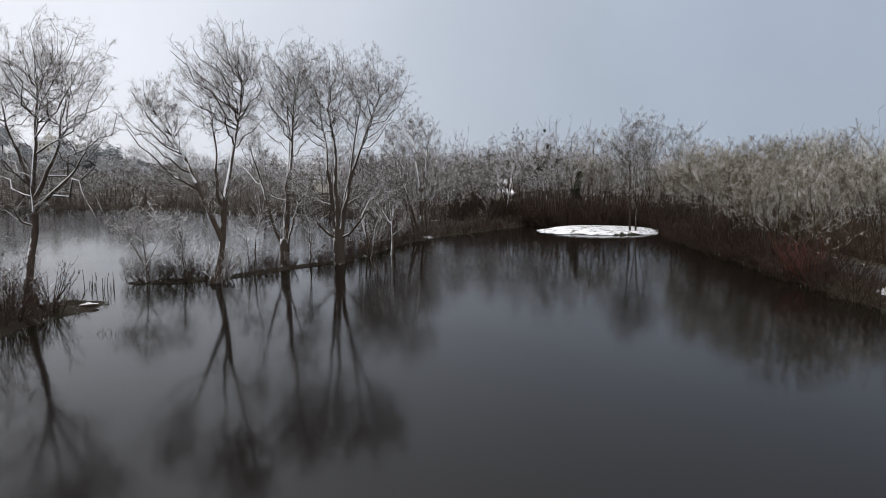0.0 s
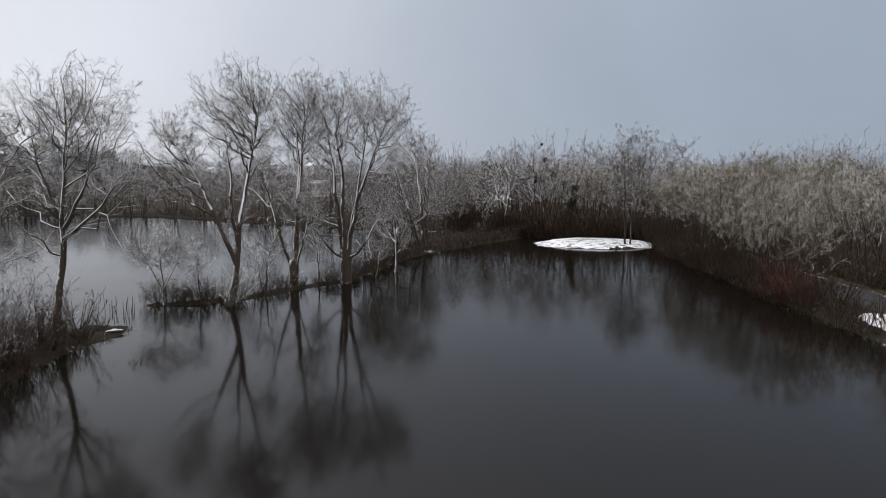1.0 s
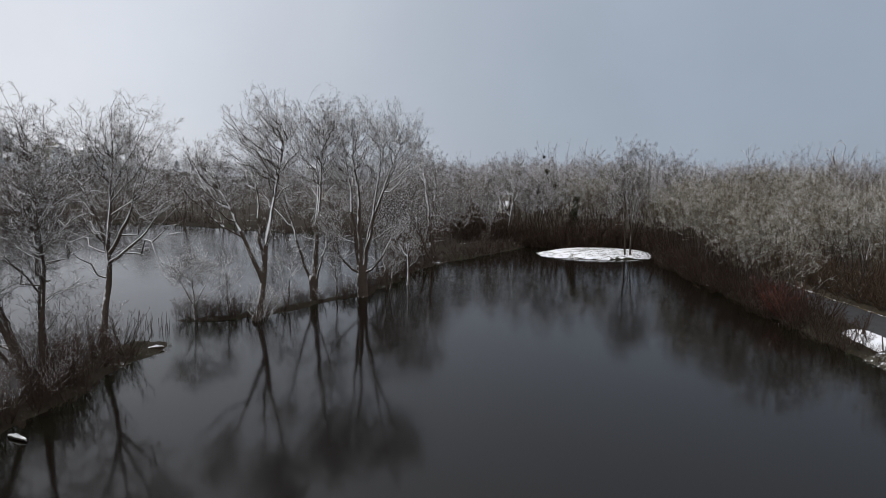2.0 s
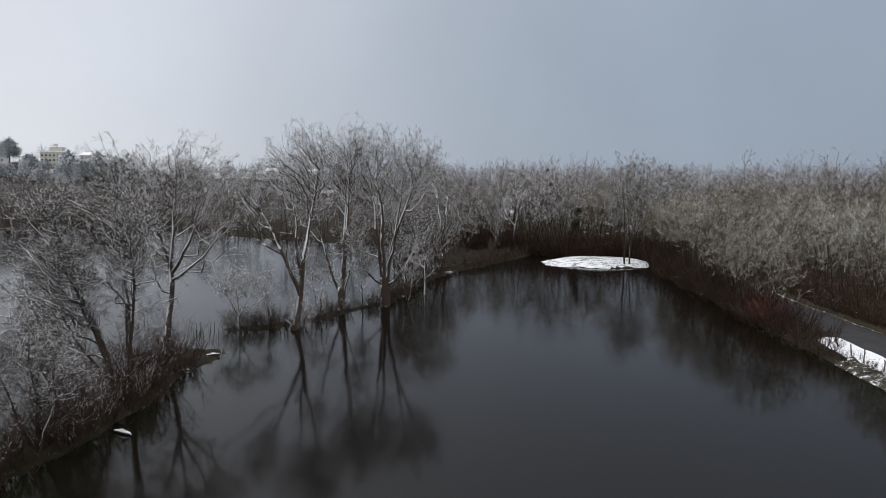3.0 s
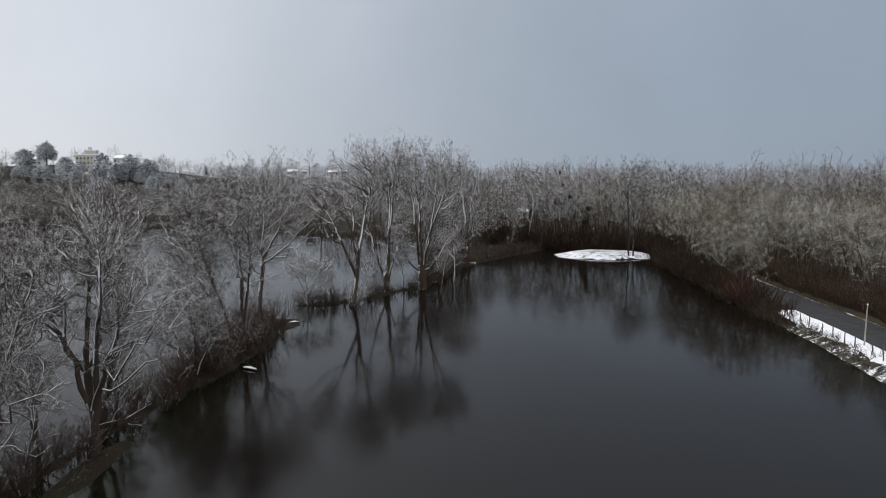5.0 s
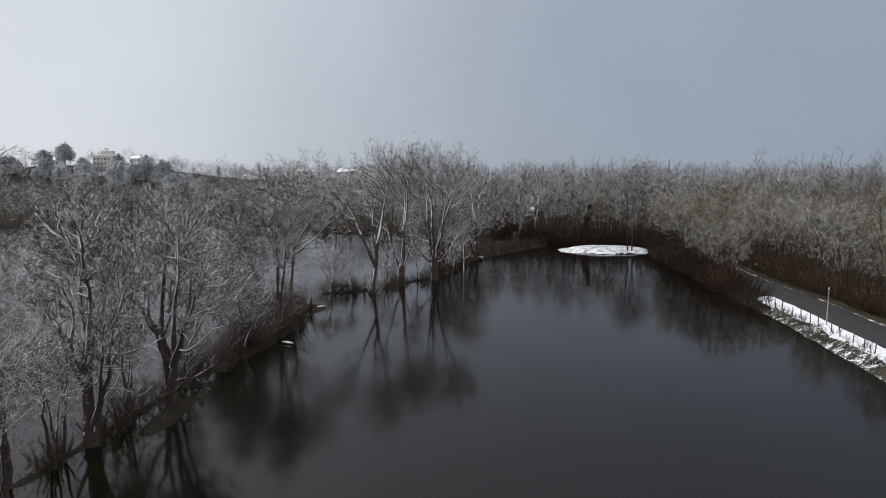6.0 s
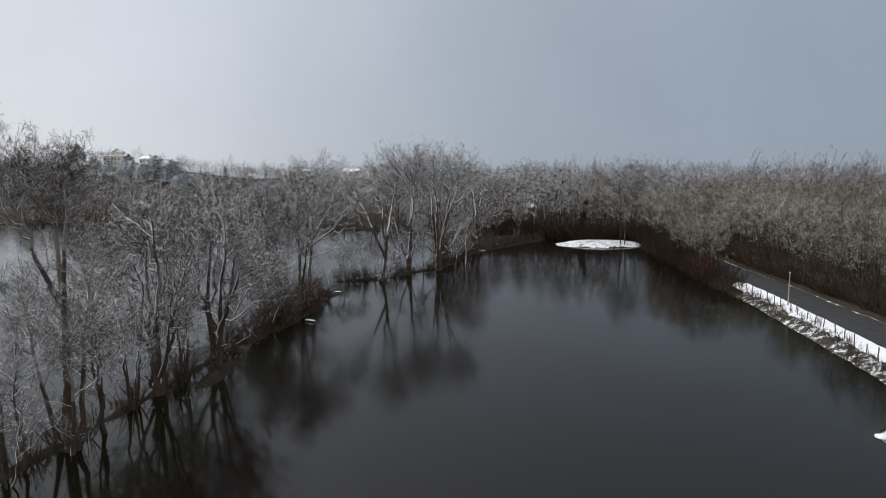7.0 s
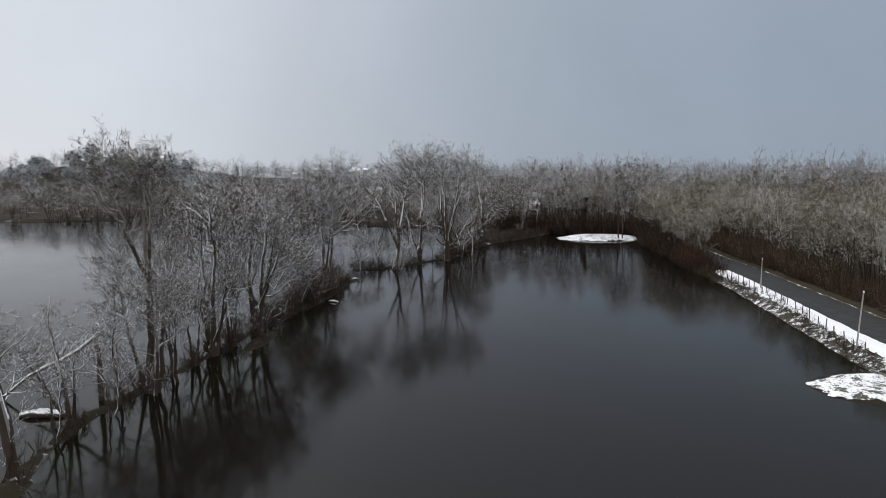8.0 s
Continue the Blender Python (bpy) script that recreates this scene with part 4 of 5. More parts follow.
for k in range(26):  # the wooded end of the second bank
    y = placed.uniform(84, 134)
    xc = float(np.interp(y, [84, 92, 106, 125, 134], [-8.6, -7.4, -4, 1.5, 4]))
    plant(GREYS[1:], xc + placed.uniform(-1, 0.55) * float(np.interp(y, [84, 106, 134], [2.5, 8, 16])), y, 0.6, 1.0)
for x in np.arange(-170, -14, 6.5):  # along the far shore of the second lake
    plant(GREYS, x + placed.uniform(-2, 2), float(np.interp(x, FAR_X, FAR_Y)) + placed.uniform(-3, 5), 0.7, 1.0)

tree_thing("bare_tree", "bare wide-headed tree standing at the edge of the snowy point", ground_at(31.0, 105.8), bare_tree(58, [
    (0, 0, -0.3, -0.4, 0, 17.0, 0.2, 1.1), (0.9, 0.2, -0.3, 1.8, 0.4, 15.5, 0.18, 1.1), (0.4, 0.3, 3.0, -2.4, 0.6, 14.0, 0.12, 0.9)],
    [(0, -0.4, 0, 13.4, 2.8, 3.0, 4.8, 20), (1, 1.8, 0.4, 11.8, 2.6, 2.8, 4.2, 18), (2, -2.2, 0.6, 10.8, 2.0, 2.2, 3.4, 12)], None, fine=1.3, arms=3), "", 0, BARK_FAR, TWIG_GREY, LIMB_FAR)
tree_thing("dead_tree", "gnarled dead tree with crooked snowy arms on the shore", ground_at(13.0, 130), bare_tree(59, [
    (0, 0, -0.3, 0.4, 0, 14.2, 0.26, 1.1), (0, 0, 5.0, -2.8, 0, 11.5, 0.15, 0.7), (0, 0, 6.0, 2.6, 0, 12.6, 0.15, 0.7)],
    [(0, 0.3, 0, 12.2, 1.6, 1.6, 1.8, 8), (1, -2.6, 0, 10.4, 1.4, 1.2, 1.6, 6), (2, 2.4, 0, 11.4, 1.4, 1.2, 1.4, 6)], None, fine=1.4, tips=3, twigs=3, **GNARLED), bark=DEADWOOD)
mistle = tree_thing("mistletoe_tree", "tall bare tree carrying dark round clumps of mistletoe", ground_at(20.0, 124.5), wood_tree(57, 17.5, 2, 2.2, 1.3, 14))
for dx, dz, r in ((0.3, 14.4, 0.75), (-0.5, 17.4, 0.4), (2.2, 11.6, 0.6), (-1.6, 10.2, 0.5)):
    n = np.random.default_rng(int(dz * 10))
    d = unit(n.normal(size=(220, 3))) * r * n.uniform(0.6, 1.05, (220, 1))
    part("mistletoe", tri_mesh("mistletoe", *spikes(np.array([[dx, 0.2, dz]]) + 0.15 * d, d, np.full(220, 0.03)), IVY), mistle, "dark evergreen mistletoe clump")
ivy = thing("ivy_tree", "dark ivy-clad tree stump behind the snowy point", "tree", ground_at(24.2, 122.5))
n = np.random.default_rng(3)
zz = n.uniform(0.3, 9.5, 900)
aa = n.uniform(0, 6.283, 900)
rr = 0.9 * np.sqrt(n.random(900)) * (1.25 - zz / 11)
core = np.stack([rr * np.cos(aa) + 0.18 * zz, rr * np.sin(aa), zz], 1)
part("trunk", tri_mesh("trunk", *tubes(np.array([[[0, 0, -0.3], [0.8, 0, 4], [1.7, 0, 9.6]]]), np.array([[0.3, 0.24, 0.1]]), 7), BARK), ivy)
part("ivy", tri_mesh("ivy", *spikes(core, unit(n.normal(size=(900, 3)) + UP * 0.3) * 0.6, np.full(900, 0.12)), IVY), ivy, "dark green ivy leaves")


# ---- the woods behind, too many to count ----
def thicket_shape(seed, h, stems, bits, thick, size, wide=0.30, mid=0.58, deep=0.42, goals=30, side=3):
    """A light tree for the woods: stems, arching limbs and a rounded head of twigs. Gives points, triangles and how many of these are wood."""
    rng = np.random.default_rng(seed)
    rows, heads = [], []
    for i in range(stems):
        a, w = 2 * np.pi * (i + rng.uniform(0, 0.7)) / stems, rng.uniform(0.25, 0.6) * wide * h * (stems > 1)
        top = h * (mid + 0.1 * deep) * rng.uniform(0.85, 1.05)
        rows.append((0.25 * np.cos(a), 0.25 * np.sin(a), -0.3, w * np.cos(a), w * np.sin(a), top, 0.009 * h, 1.0))
        heads.append((i, 0.8 * w * np.cos(a), 0.8 * w * np.sin(a), h * mid * rng.uniform(0.92, 1.06), wide * h * 0.72, wide * h * 0.72, deep * h * 0.92, max(4, goals // stems)))
    p0, r0 = stem_lines(rng, rows, 6, 0.02)
    p1, r1 = crown_limbs(rng, p0, r0, heads, 4, 0.15, 0.010, 0.035)
    wood = joined([tubes(p0, r0, 4), tubes(p1, np.maximum(r1, 0.5 * thick), 3)])
    p2, r2 = shoots(rng, p1, r1, side, 0.2, 0.26, 0.7, 0.06, 0.1, 2, 0.006, size)
    k = max(2, round(bits / len(p2)))
    v, f = joined([wood, spikes(p2[:, 0], p2[:, 1] - p2[:, 0], np.full(len(p2), thick)), needles(rng, p2, r2, k, 0.4 * size, 0.95 * size, 0.8 * thick, 0.05, 0.9, 0.15)])
    return v, f, len(wood[1])


def scatter(name, label, xy, shapes, mat, lo, hi, seed, category="woodland", bark=None):
    rng = np.random.default_rng(seed)
    which = rng.integers(len(shapes), size=len(xy))
    vs, fs, woods, at = [], [], [], 0
    for k, (v, f, *wood) in enumerate(shapes):
        own = xy[which == k]
        if not len(own):
            continue
        m = len(own)
        a, s = rng.uniform(0, 2 * np.pi, m), (rng.uniform(lo, hi, m) if not callable(lo) else lo(own) * rng.uniform(1, hi, m)) * (1 + 0.34 * rough(own[:, 0] + 40, own[:, 1], 0.045) + 0.15 * rough(own[:, 0], own[:, 1], 0.17))
        x = v[None, :, 0] * np.cos(a)[:, None] - v[None, :, 1] * np.sin(a)[:, None]
        y = v[None, :, 0] * np.sin(a)[:, None] + v[None, :, 1] * np.cos(a)[:, None]
        w = np.stack([x * s[:, None] + own[:, :1], y * s[:, None] + own[:, 1:], v[None, :, 2] * (s * rng.uniform(0.88, 1.12, m))[:, None] + land(own[:, 0], own[:, 1])[:, None]], -1)
        vs.append(w.reshape(-1, 3))
        fs.append((f[None] + (at + np.arange(m) * len(v))[:, None, None]).reshape(-1, 3))
        woods.append(np.tile((np.arange(len(f)) < (wood[0] if wood else 0)).astype(np.int32), m))
        at += m * len(v)
    me = tri_mesh(name, np.concatenate(vs), np.concatenate(fs), mat, False)
    if bark:
        me.materials.append(bark)
        me.polygons.foreach_set("material_index", np.concatenate(woods))
    return tagged(new(name, me), label, category, kind="stuff")


def jitter(x0, x1, y0, y1, gap, seed, keep):
    rng = np.random.default_rng(seed)
    gx, gy = np.meshgrid(np.arange(x0, x1, gap), np.arange(y0, y1, gap))
    xy = np.stack([gx.ravel(), gy.ravel()], 1) + rng.uniform(-0.5, 0.5, (gx.size, 2)) * gap
    return xy[keep(xy[:, 0], xy[:, 1])]


def lane(y):
    return np.interp(y, [q[0] for q in ROAD], [q[2] for q in ROAD])


OLIVES = [thicket_shape(60 + k, h, s, 720, 0.019, 0.55, w * 1.4, 0.62, 0.30, 42) for k, (h, s, w) in enumerate(((12.5, 3, 0.3), (14.5, 2, 0.26), (11.5, 4, 0.36), (15.5, 2, 0.25), (13, 3, 0.32), (10.5, 3, 0.36)))]
DIMS = [thicket_shape(70 + k, h * 1.1, s, 640, 0.032, 0.62, w * 1.4, 0.64, 0.28, 44) for k, (h, s, w) in enumerate(((16, 2, 0.32), (19, 1, 0.24), (14, 3, 0.36), (20, 2, 0.28), (15, 2, 0.34), (12, 3, 0.4)))]
FARS = [thicket_shape(80 + k, h, s, 88, 0.085, 1.7, w * 1.1, 0.60, 0.36, 12, 2) for k, (h, s, w) in enumerate(((15, 1, 0.4), (17, 1, 0.34), (13.5, 2, 0.45)))]
scatter("thicket", "dense leafless olive-brown lakeside woodland touched with frost", jitter(44, 200, -20, 200, 7.0, 1, lambda x, y: (x > lane(y) + 9.5) & (x < 0.72 * (y + 57) + 26) & (y > 8 - (x - 40))), OLIVES, TWIG_OLIVE, 0.74, 1.2, 2, bark=BARK_FAR)
scatter("frosted_woodland", "pale frosted leafless woodland, tinted for haze, beyond the second lake", jitter(-300, -12, 130, 235, 8.2, 9, lambda x, y: (y > np.interp(x, FAR_X, FAR_Y) + 5) & (np.abs(x) < 0.74 * (y + 57) + 26)), DIMS[:3] + DIMS[4:], TWIG_PALE, 0.60, 0.9, 10, bark=BARK_FAR)
scatter("woodland", "dense leafless grey-brown woodland dusted with frost and a haze tint", jitter(-12, 260, 100, 270, 8.8, 3, lambda x, y: (y > np.interp(x, FAR_X, FAR_Y) + 5) & ((x < 42) | (y > 195)) & (np.abs(x) < 0.74 * (y + 57) + 26) & ~((np.abs(x - 21) < 9) & (y > 212) & (y < 252))), DIMS, TWIG_FAR, lambda xy: 0.72 + 0.14 * np.exp(-((xy[:, 0] - 120) / 38) ** 2 - ((xy[:, 1] - 210) / 40) ** 2), 1.5, 4, bark=BARK_FAR)
scatter("far_woodland", "distant leafless frosted woodland, paled by a painted haze tint", jitter(-620, 640, 250, 760, 19.0, 5, lambda x, y: ((x < -12) | (y > 270)) & (np.abs(x) < 0.76 * (y + 57) + 30) & ~((x < -215) & (x > -335) & (y > 424) & (y < 475))), FARS, TWIG_MIST, lambda xy: np.interp(xy[:, 0], [-160, -60, 20], [0.72, 0.9, 1.08]), 1.5, 6, bark=BARK_FAR)
scatter("hillside_woodland", "frosted trees in haze-paled colours covering the distant hillside", jitter(-340, -80, 350, 470, 11.5, 51, lambda x, y: (y < 424) | (x > -212)), FARS, TWIG_MIST, 0.42, 0.62, 52, bark=BARK_FAR)
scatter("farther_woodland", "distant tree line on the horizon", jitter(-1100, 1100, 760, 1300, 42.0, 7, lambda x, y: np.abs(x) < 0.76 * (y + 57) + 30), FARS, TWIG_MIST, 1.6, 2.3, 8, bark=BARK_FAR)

# ---- undergrowth ----
SCRUB = [joined(list(bush(90 + k, h, w, 8, 2.6, 2, 3))) for k, (h, w) in enumerate(((2.8, 2.4), (4.0, 2.9), (1.8, 2.2)))]


def strip(y0, y1, gap, seed, left, right):
    return jitter(26, 62, y0, y1, gap, seed, lambda x, y: (x > left(y)) & (x < right(y)))


def bank_line(y):
    return np.interp(y, SHORE_Y, SHORE_X)


scatter("bramble_edge", "reddish-brown brambles at the edge of the water", strip(45, 118, 1.1, 11, lambda y: bank_line(y) - 1.0, lambda y: bank_line(y) + 2.8), SCRUB, TWIG_BROWN, lambda xy: np.interp(xy[:, 1], [45, 58, 75], [0.3, 0.5, 0.7]), 1.8, 12, "brambles")
scatter("bramble_hedge", "brown bramble hedge under the trees beyond the lane", strip(-16, 120, 1.35, 13, lambda y: lane(y) + 1.5, lambda y: lane(y) + 5.6), SCRUB, TWIG_RUSSET, 0.7, 1.25, 14, "brambles")
q = np.random.default_rng(2)
far_x = np.concatenate([np.linspace(-170, 2, 130), np.linspace(2, 47, 190)])
scatter("bramble_shore", "brown leafless scrub on the far shore", np.stack([far_x, np.interp(far_x, FAR_X, FAR_Y) + q.uniform(-1.5, 5, len(far_x))], 1), SCRUB, TWIG_BROWN, lambda xy: np.interp(xy[:, 0], [-12, 6], [0.6, 0.8]), 2.0, 15, "brambles")
scatter("tall_scrub", "tall brown scrub behind the snowy point", jitter(4, 47, 116, 131, 1.7, 41, lambda x, y: (y > np.interp(x, FAR_X, FAR_Y) - 0.5) & (y < np.interp(x, FAR_X, FAR_Y) + 7)), SCRUB, TWIG_RUSSET, 0.7, 1.35, 42, "scrub")
scatter("bank_bramble", "low tangled brambles on the flooded bank", np.concatenate([jitter(-38, -22, -24, 48, 1.2, 16, lambda x, y: (from_line(x, y, DYKE_A) > -0.6) & (((y > 19) & (y < 37)) | (rough(x, y) > 0.0))), jitter(-30, 20, 55, 136, 1.1, 17, lambda x, y: (from_line(x, y, DYKE_B) > -0.6) & (from_line(x, y, DYKE_B) < 1.6) & (rough(x, y) > -0.6)), ]), SCRUB, TWIG_BROWN, 0.28, 0.75, 18, "brambles")
scatter("frosted_scrub", "tangled leafless scrub touched with frost on the wooded bank", jitter(-20, 22, 74, 136, 1.75, 19, lambda x, y: (from_line(x, y, DYKE_B) > -0.3) & (from_line(x, y, DYKE_B) < 7)), SCRUB, TWIG_SCRUB, 0.3, 0.7, 19, "scrub")


scatter("fence_bramble", "dark low brush and dead stalks along the fence", np.stack([np.array([fence_x(y) for y in np.linspace(-4, 45, 160)]) + np.random.default_rng(31).uniform(-1.5, 0.15, 160), np.linspace(-4, 45, 160)], 1), SCRUB, TWIG_BROWN, 0.12, 0.3, 32, "brambles")


def tuft(seed, n, h):
    rng = np.random.default_rng(seed)
    d = unit(rng.normal(size=(n, 3)) * np.array([0.6, 0.6, 0.2]) + UP) * rng.uniform(0.5, 1, (n, 1)) * h
    return spikes(rng.normal(size=(n, 3)) * np.array([0.18, 0.18, 0]), d, np.full(n, 0.012))


TUFTS = [tuft(95 + k, 16, h) for k, h in enumerate((0.3, 0.45, 0.25))]
scatter("bank_grass", "tufts of wet winter grass on the banks", np.concatenate([
    jitter(-38, -22, -24, 48, 0.8, 21, lambda x, y: (land(x, y) > -0.12)), jitter(25, 38, -12, 112, 0.75, 22, lambda x, y: (land(x, y) > -0.18) & (x < bank_line(y) + 1.6)), jitter(-30, 14, 54, 126, 0.8, 25, lambda x, y: (land(x, y) > -0.12) & (from_line(x, y, DYKE_B) < 1.2)), jitter(18, 38, 101, 121, 0.9, 23, lambda x, y: (land(x, y) > -0.05) & (land(x, y) < 0.1))]), TUFTS, GRASS, 0.6, 1.3, 24, "grass")

# stakes and sunken twigs standing out of the water
rng = np.random.default_rng(9)
stakes = thing("old_fence_stakes", "row of thin old stakes standing in flood water", "fence stakes")
for k in range(22):
    x, y, h = rng.uniform(-31.5, -26.5), rng.uniform(49, 56.5), rng.uniform(0.6, 1.5)
    ob = part("stake", post_shapes[k % 4], stakes)
    ob.matrix_world = pose(x, y, -0.4, rng.uniform(-9, 9), rng.uniform(-9, 9), 0) @ Matrix.Diagonal((0.45, 0.45, h, 1))
for x, y, w, label in ((23.4, 54.5, 1.6, "tangle of sunken brush rising out of dark water"), (-20.4, 38.2, 1.2, "few twigs and weeds standing out of still water"), (-33.4, -11.5, 1.2, "tangle of twigs at the flooded foot of the trees")):
    q = np.random.default_rng(int(x + 100))
    c = q.normal(size=(60, 3)) * np.array([w * 0.8, w * 0.35, 0.0]) + np.array([0, 0, -0.1])
    ob = thing("sunken_brush", label, "brush", (x, y, 0))
    part("twigs", tri_mesh("twigs", *spikes(c, unit(q.normal(size=(60, 3)) + UP * 0.4) * q.uniform(0.3, 0.8, (60, 1)), np.full(60, 0.014)), TWIG_BROWN), ob)

def snow_lump(rx, ry, z, seed):
    """A ragged heap of snow, its rim drooping."""
    q = np.random.default_rng(seed)
    na, nr = 22, 6
    a = np.linspace(0, 2 * np.pi, na, endpoint=False)
    edge = 1 + 0.22 * np.sin(2 * a + seed) + 0.14 * np.sin(5 * a) + 0.12 * q.normal(size=na)
    r = np.linspace(0, 1, nr)[:, None]
    x, y = rx * r * edge * np.cos(a), ry * r * edge * np.sin(a)
    v = np.stack([x, y, z + 0.10 * (1 - 1.6 * r**3) + 0.03 * q.normal(size=x.shape)], -1).reshape(-1, 3)
    i, j = np.meshgrid(np.arange(nr - 1), np.arange(na), indexing="ij")
    i, j, k = i.ravel(), j.ravel(), (j.ravel() + 1) % na
    return tri_mesh("snow", v, np.stack([i * na + j, (i + 1) * na + j, (i + 1) * na + k, i * na + k], 1), ROOF_SNOW)


# broken trunk and snow-topped logs on the near bank
snag = thing("broken_tree", "broken trunk leaning down from its stub with snow along its top", "fallen tree", (-38.5, -10.1, 0))
line = np.array([[-5.2, 0.1, 0.0], [-2.8, 0, 1.85], [-1.4, 0.1, 2.6], [0, -0.05, 3.15], [1.4, 0.05, 4.0], [2.5, 0, 4.85], [3.0, 0, 5.35]])
part("trunk", tri_mesh("trunk", *tubes(line[None], np.array([[0.10, 0.13, 0.15, 0.17, 0.18, 0.16, 0.07]]), 9), DEADWOOD), snag)
stub = np.array([[2.85, 0, -0.9], [2.8, 0.03, 1.0], [2.87, 0, 3.0], [2.75, 0, 4.9], [2.72, 0, 5.2]])
part("stub", tri_mesh("stub", *tubes(stub[None], np.array([[0.25, 0.2, 0.18, 0.16, 0.05]]), 9), BARK), snag, "dark standing stub of the broken trunk")
q = np.random.default_rng(4)
pb, rb = shoots(q, line[None], np.full((1, 7), 0.17), 16, 0.2, 0.30, 1.0, -0.12, 0.32, 7, 0.014)
pc, rc = shoots(q, pb, rb, 4, 0.2, 0.45, 0.7, -0.08, 0.3, 4, 0.014)
part("branches", tri_mesh("branches", *joined([tubes(pb, rb, 5), tubes(pc, np.maximum(rc, 0.012), 3), needles(q, pc, rc, 4, 0.2, 0.6, 0.011, -0.1)]), DEADWOOD), snag)
for x, y, turn, length, rad, label in ((-37.9, -13.5, 2, 3.4, 0.32, "thick fallen log covered with snow"), (-25.4, 27.6, -30, 1.5, 0.13, "short snow-covered log at the water's edge"), (-25.6, 45.6, 20, 1.2, 0.13, "snow-covered log end on a mudbank")):
    log = thing("fallen_log", label, "log", (x, y, max(float(land(x, y)), 0.0) + rad * 0.5, 0, 0, turn))
    s = np.linspace(-0.5, 0.5, 7) * length
    bend = np.stack([s, 0.06 * np.sin(s * 2), 0.05 * np.cos(s * 1.4)], 1)
    part("wood", tri_mesh("wood", *tubes(bend[None], (rad * np.array([0.6, 1, 0.95, 1.02, 0.96, 0.9, 0.55]))[None], 9), BARK), log)
    part("snow", snow_lump(length * 0.26, rad * 0.6, rad * 0.93, int(abs(x) * 7)), log, "lumpy cap of fresh snow")


# ---- hillside houses and evergreens far off ----
def house(name, label, at, w, d, h, roof, wall, cols, rows, flat=False):
    ob = thing(name, label, "house", at)
    part("wall", box_mesh("wall", (-w / 2, -d / 2, -6, w / 2, d / 2, h), wall), ob)
    if flat:
        part("roof", box_mesh("roof", (-w / 2 - 0.4, -d / 2 - 0.4, h, w / 2 + 0.4, d / 2 + 0.4, h + 0.7), ROOF_SNOW, 0.15), ob, "flat roof under snow")
    else:
        bm = bmesh.new()
        a = [bm.verts.new(q) for q in ((-w / 2 - 0.5, -d / 2 - 0.6, h - 0.2), (w / 2 + 0.5, -d / 2 - 0.6, h - 0.2), (w / 2 + 0.5, d / 2 + 0.6, h - 0.2), (-w / 2 - 0.5, d / 2 + 0.6, h - 0.2), (-w / 2 - 0.5, 0, h + roof), (w / 2 + 0.5, 0, h + roof))]
        for face in ((0, 1, 5, 4), (2, 3, 4, 5), (1, 2, 5), (3, 0, 4), (3, 2, 1, 0)):
            bm.faces.new([a[i] for i in face])
        top = part("roof", bm_mesh("roof", bm, ROOF_SNOW), ob, "pitched roof under snow")
        part("chimney", box_mesh("chimney", (w / 4 - 0.4, 0.2, h, w / 4 + 0.4, 1.0, h + roof + 0.9), TILE, 0.05), top)
    pane = box_mesh("window", (-0.55, -0.06, -0.7, 0.55, 0.06, 0.7), GLASS)
    for i in range(cols):
        for j in range(rows):
            part("window", pane, ob).location = (-w / 2 + w * (i + 0.5) / cols, -d / 2 - 0.02, 1.5 + j * (h - 0.6) / rows)
    return ob


hz = 23.0
block = house("apartment_house", "cream stepped apartment house with snow on its flat roofs among evergreens", (-276, 454, hz, 0, 0, 12), 15, 10, 10.5, 0, CREAM, 6, 3, True)
part("upper_storey", box_mesh("upper_storey", (-1.5, -3.5, 11.2, 6, 4, 13.8), CREAM), block)
part("upper_roof", box_mesh("upper_roof", (-1.9, -3.9, 13.8, 6.4, 4.4, 14.4), ROOF_SNOW, 0.15), block, "flat roof under snow")
part("stair_tower", box_mesh("stair_tower", (0.5, -2, 14.4, 2.5, 1, 16.4), CREAM), block)
house("villa", "tall cream villa half hidden behind snowy cedars", (-250, 452, hz - 2, 0, 0, -8), 8, 8, 10.5, 2.0, CREAM, 3, 3)
house("villa", "low house with a snowy roof behind hillside trees", (-322, 462, hz, 0, 0, 5), 14, 8, 8, 2.0, WHITE, 4, 2)
house("terrace_house", "long low building with a snow-covered roof on the slope", (-276, 436, hz - 7, 0, 0, 10), 18, 6, 4, 1.2, WHITE, 5, 1)
for k, (x, y, z, w, turn) in enumerate(((23.5, 246, 4.0, 5, -20), (22, 230, 0.6, 4.5, 30), (-62, 330, 5, 7, 10))):
    house("cottage", "small cream house with a snow-covered roof among bare trees", (x, y, z, 0, 0, turn), w, 6, 3.0, 1.4, CREAM, 3, 1)
n = np.random.default_rng(12)
for k in range(16):
    x = n.uniform(-250, -95)
    y = 690 + n.uniform(-30, 60)
    house("town_house", "distant town house with a snow-covered roof on the hillside", (x, y, float(land(x, y)) + n.uniform(1, 6), 0, 0, n.uniform(-40, 40)), n.uniform(5, 8), 6, 4.5, 2.2, WHITE if k % 3 else CREAM, 3, 2)


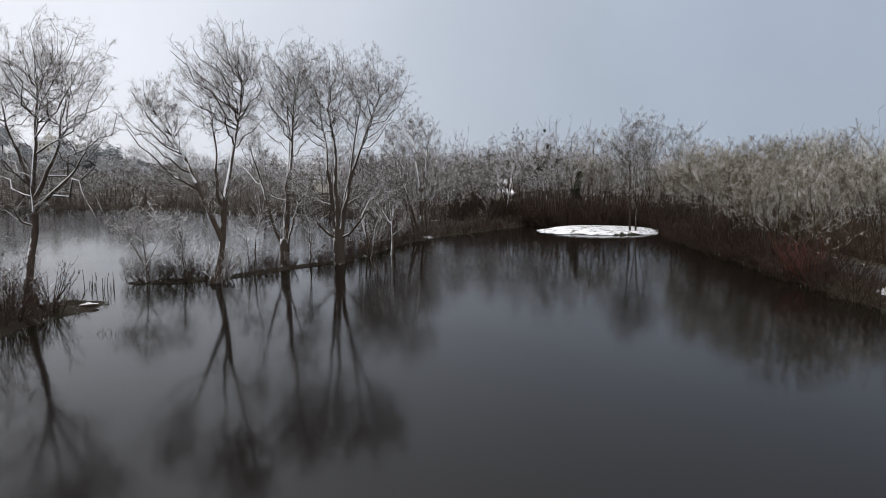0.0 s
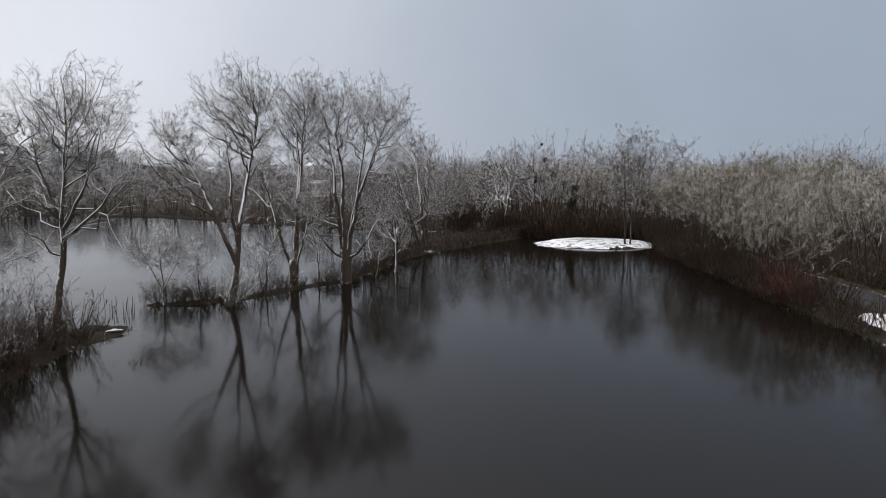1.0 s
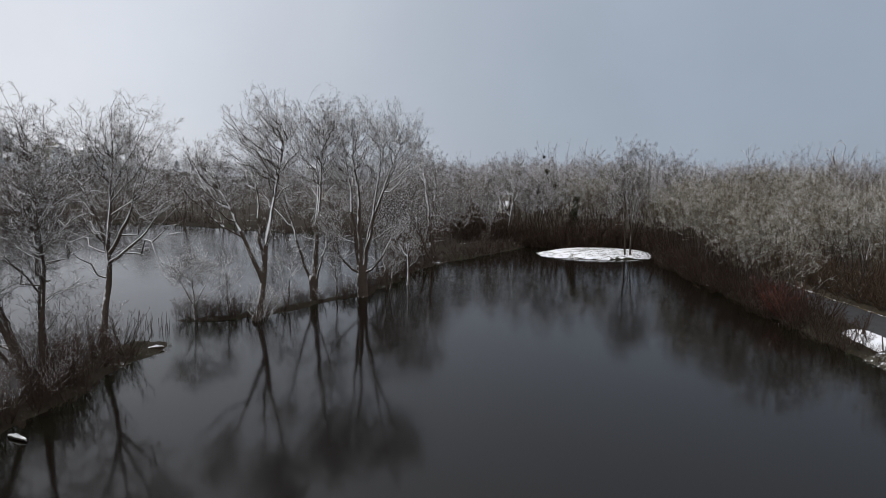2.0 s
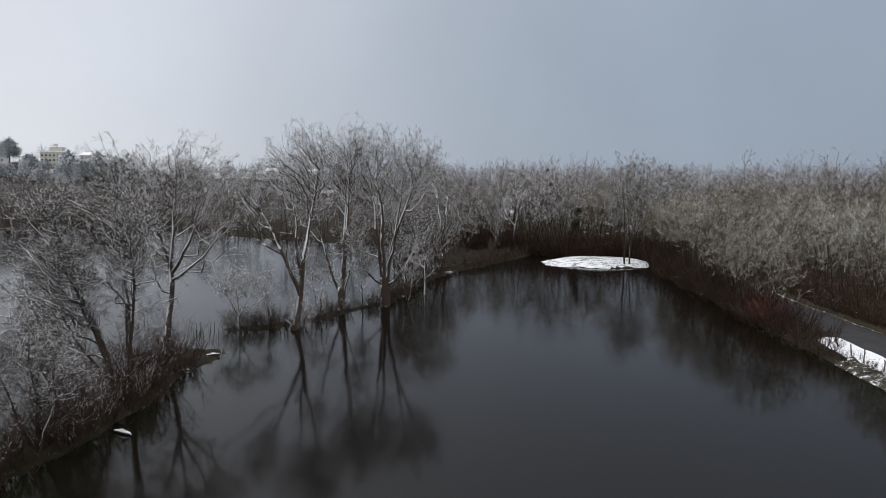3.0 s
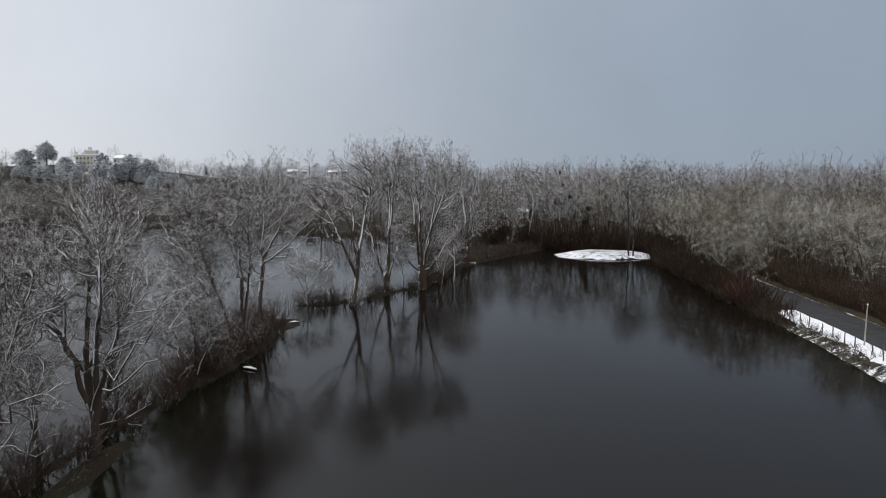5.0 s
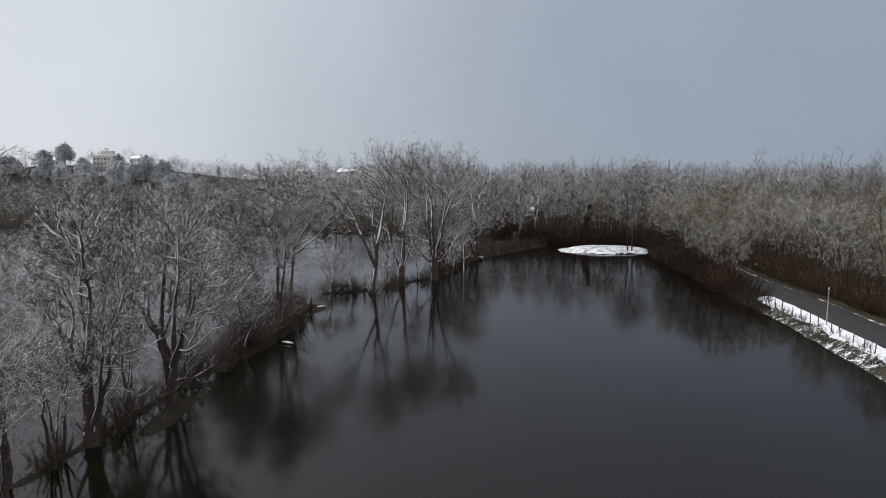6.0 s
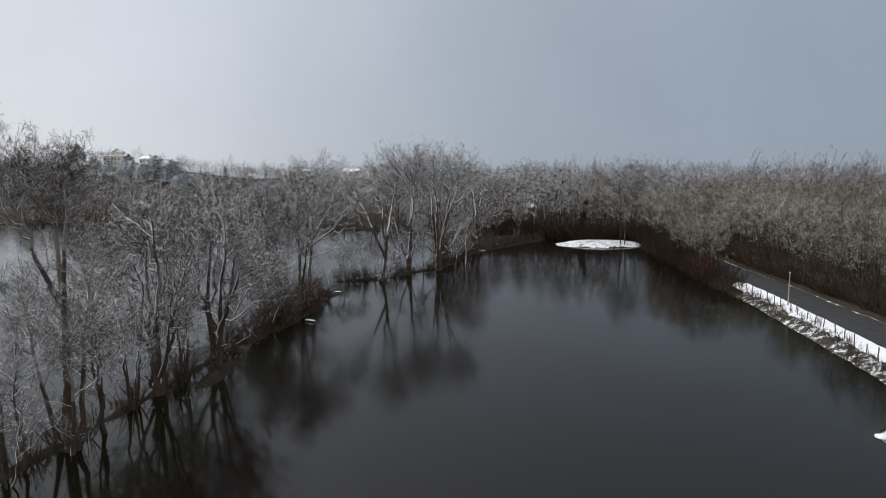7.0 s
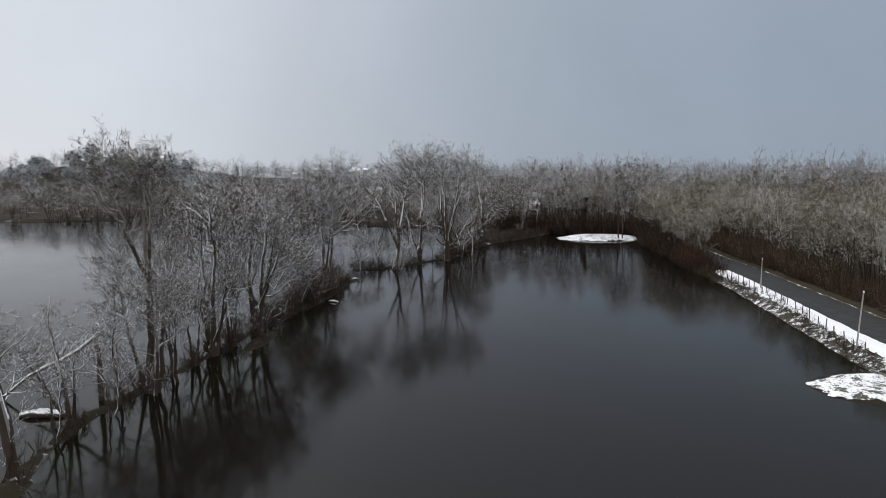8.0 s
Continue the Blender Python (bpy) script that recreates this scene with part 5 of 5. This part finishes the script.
def cedar(seed, h, w, low=0.12):
    """Trunk and flat tiers of needle sprays."""
    q = np.random.default_rng(seed)
    trunk = tubes(np.array([[[0, 0, -3], [0.2, 0, h * 0.5], [0, 0.1, h]]]), np.array([[0.5, 0.35, 0.08]]), 7)
    bits = []
    for z in np.linspace(h * low, h, 11):
        span = w * math.sqrt(max(0.06, 1 - (z / h) ** 6)) * q.uniform(0.6, 1.1)
        m = int(46 + 60 * span / w)
        a, r = q.uniform(0, 6.283, m), span * np.sqrt(q.random(m))
        c = np.stack([r * np.cos(a), r * np.sin(a), z + 0.9 * q.normal(size=m) - 0.10 * r], 1)
        d = np.stack([np.cos(a), np.sin(a), q.uniform(-0.1, 0.5, m)], 1) + 0.7 * q.normal(size=(m, 3)) * np.array([1, 1, 0.3])
        bits.append(spikes(c, unit(d) * 1.6, np.full(m, 0.42)))
    return trunk, joined(bits)


CEDARS = []
for s, h, w, x, y, low in ((1, 17, 7.5, -299, 440, 0.42), (2, 14, 9.5, -236, 434, 0.12), (3, 12, 9, -224, 436, 0.12), (4, 11, 7, -318, 444, 0.3), (5, 9, 8, -250, 428, 0.12), (6, 11, 6, -262, 445, 0.2)):
    ob = thing("cedar_tree", "dark evergreen cedar laden with snow on the hillside", "tree", (x, y, float(land(x, y)) + 3), "hillside evergreens")
    a, b = cedar(s, h, w, low)
    part("trunk", tri_mesh("trunk", *a, BARK), ob)
    part("foliage", tri_mesh("foliage", *b, EVERGREEN, False), ob, "dark snow-dusted needles")
    CEDARS.append(ob)
for k in range(50):
    x, y = (n.uniform(-350, -190), n.uniform(405, 442)) if k < 36 else (n.uniform(-292, -232), n.uniform(436, 446))
    copy_thing(CEDARS[k % 6], pose(x, y, float(land(x, y)), 0, 0, n.uniform(0, 360)) @ Matrix.Scale(n.uniform(0.45, 0.8), 4))
for k in range(7):
    x, y = n.uniform(-235, -60), n.uniform(560, 680)
    copy_thing(CEDARS[k % 3], pose(x, y, float(land(x, y)), 0, 0, n.uniform(0, 360)) @ Matrix.Diagonal((0.3, 0.3, n.uniform(0.45, 0.75), 1)))
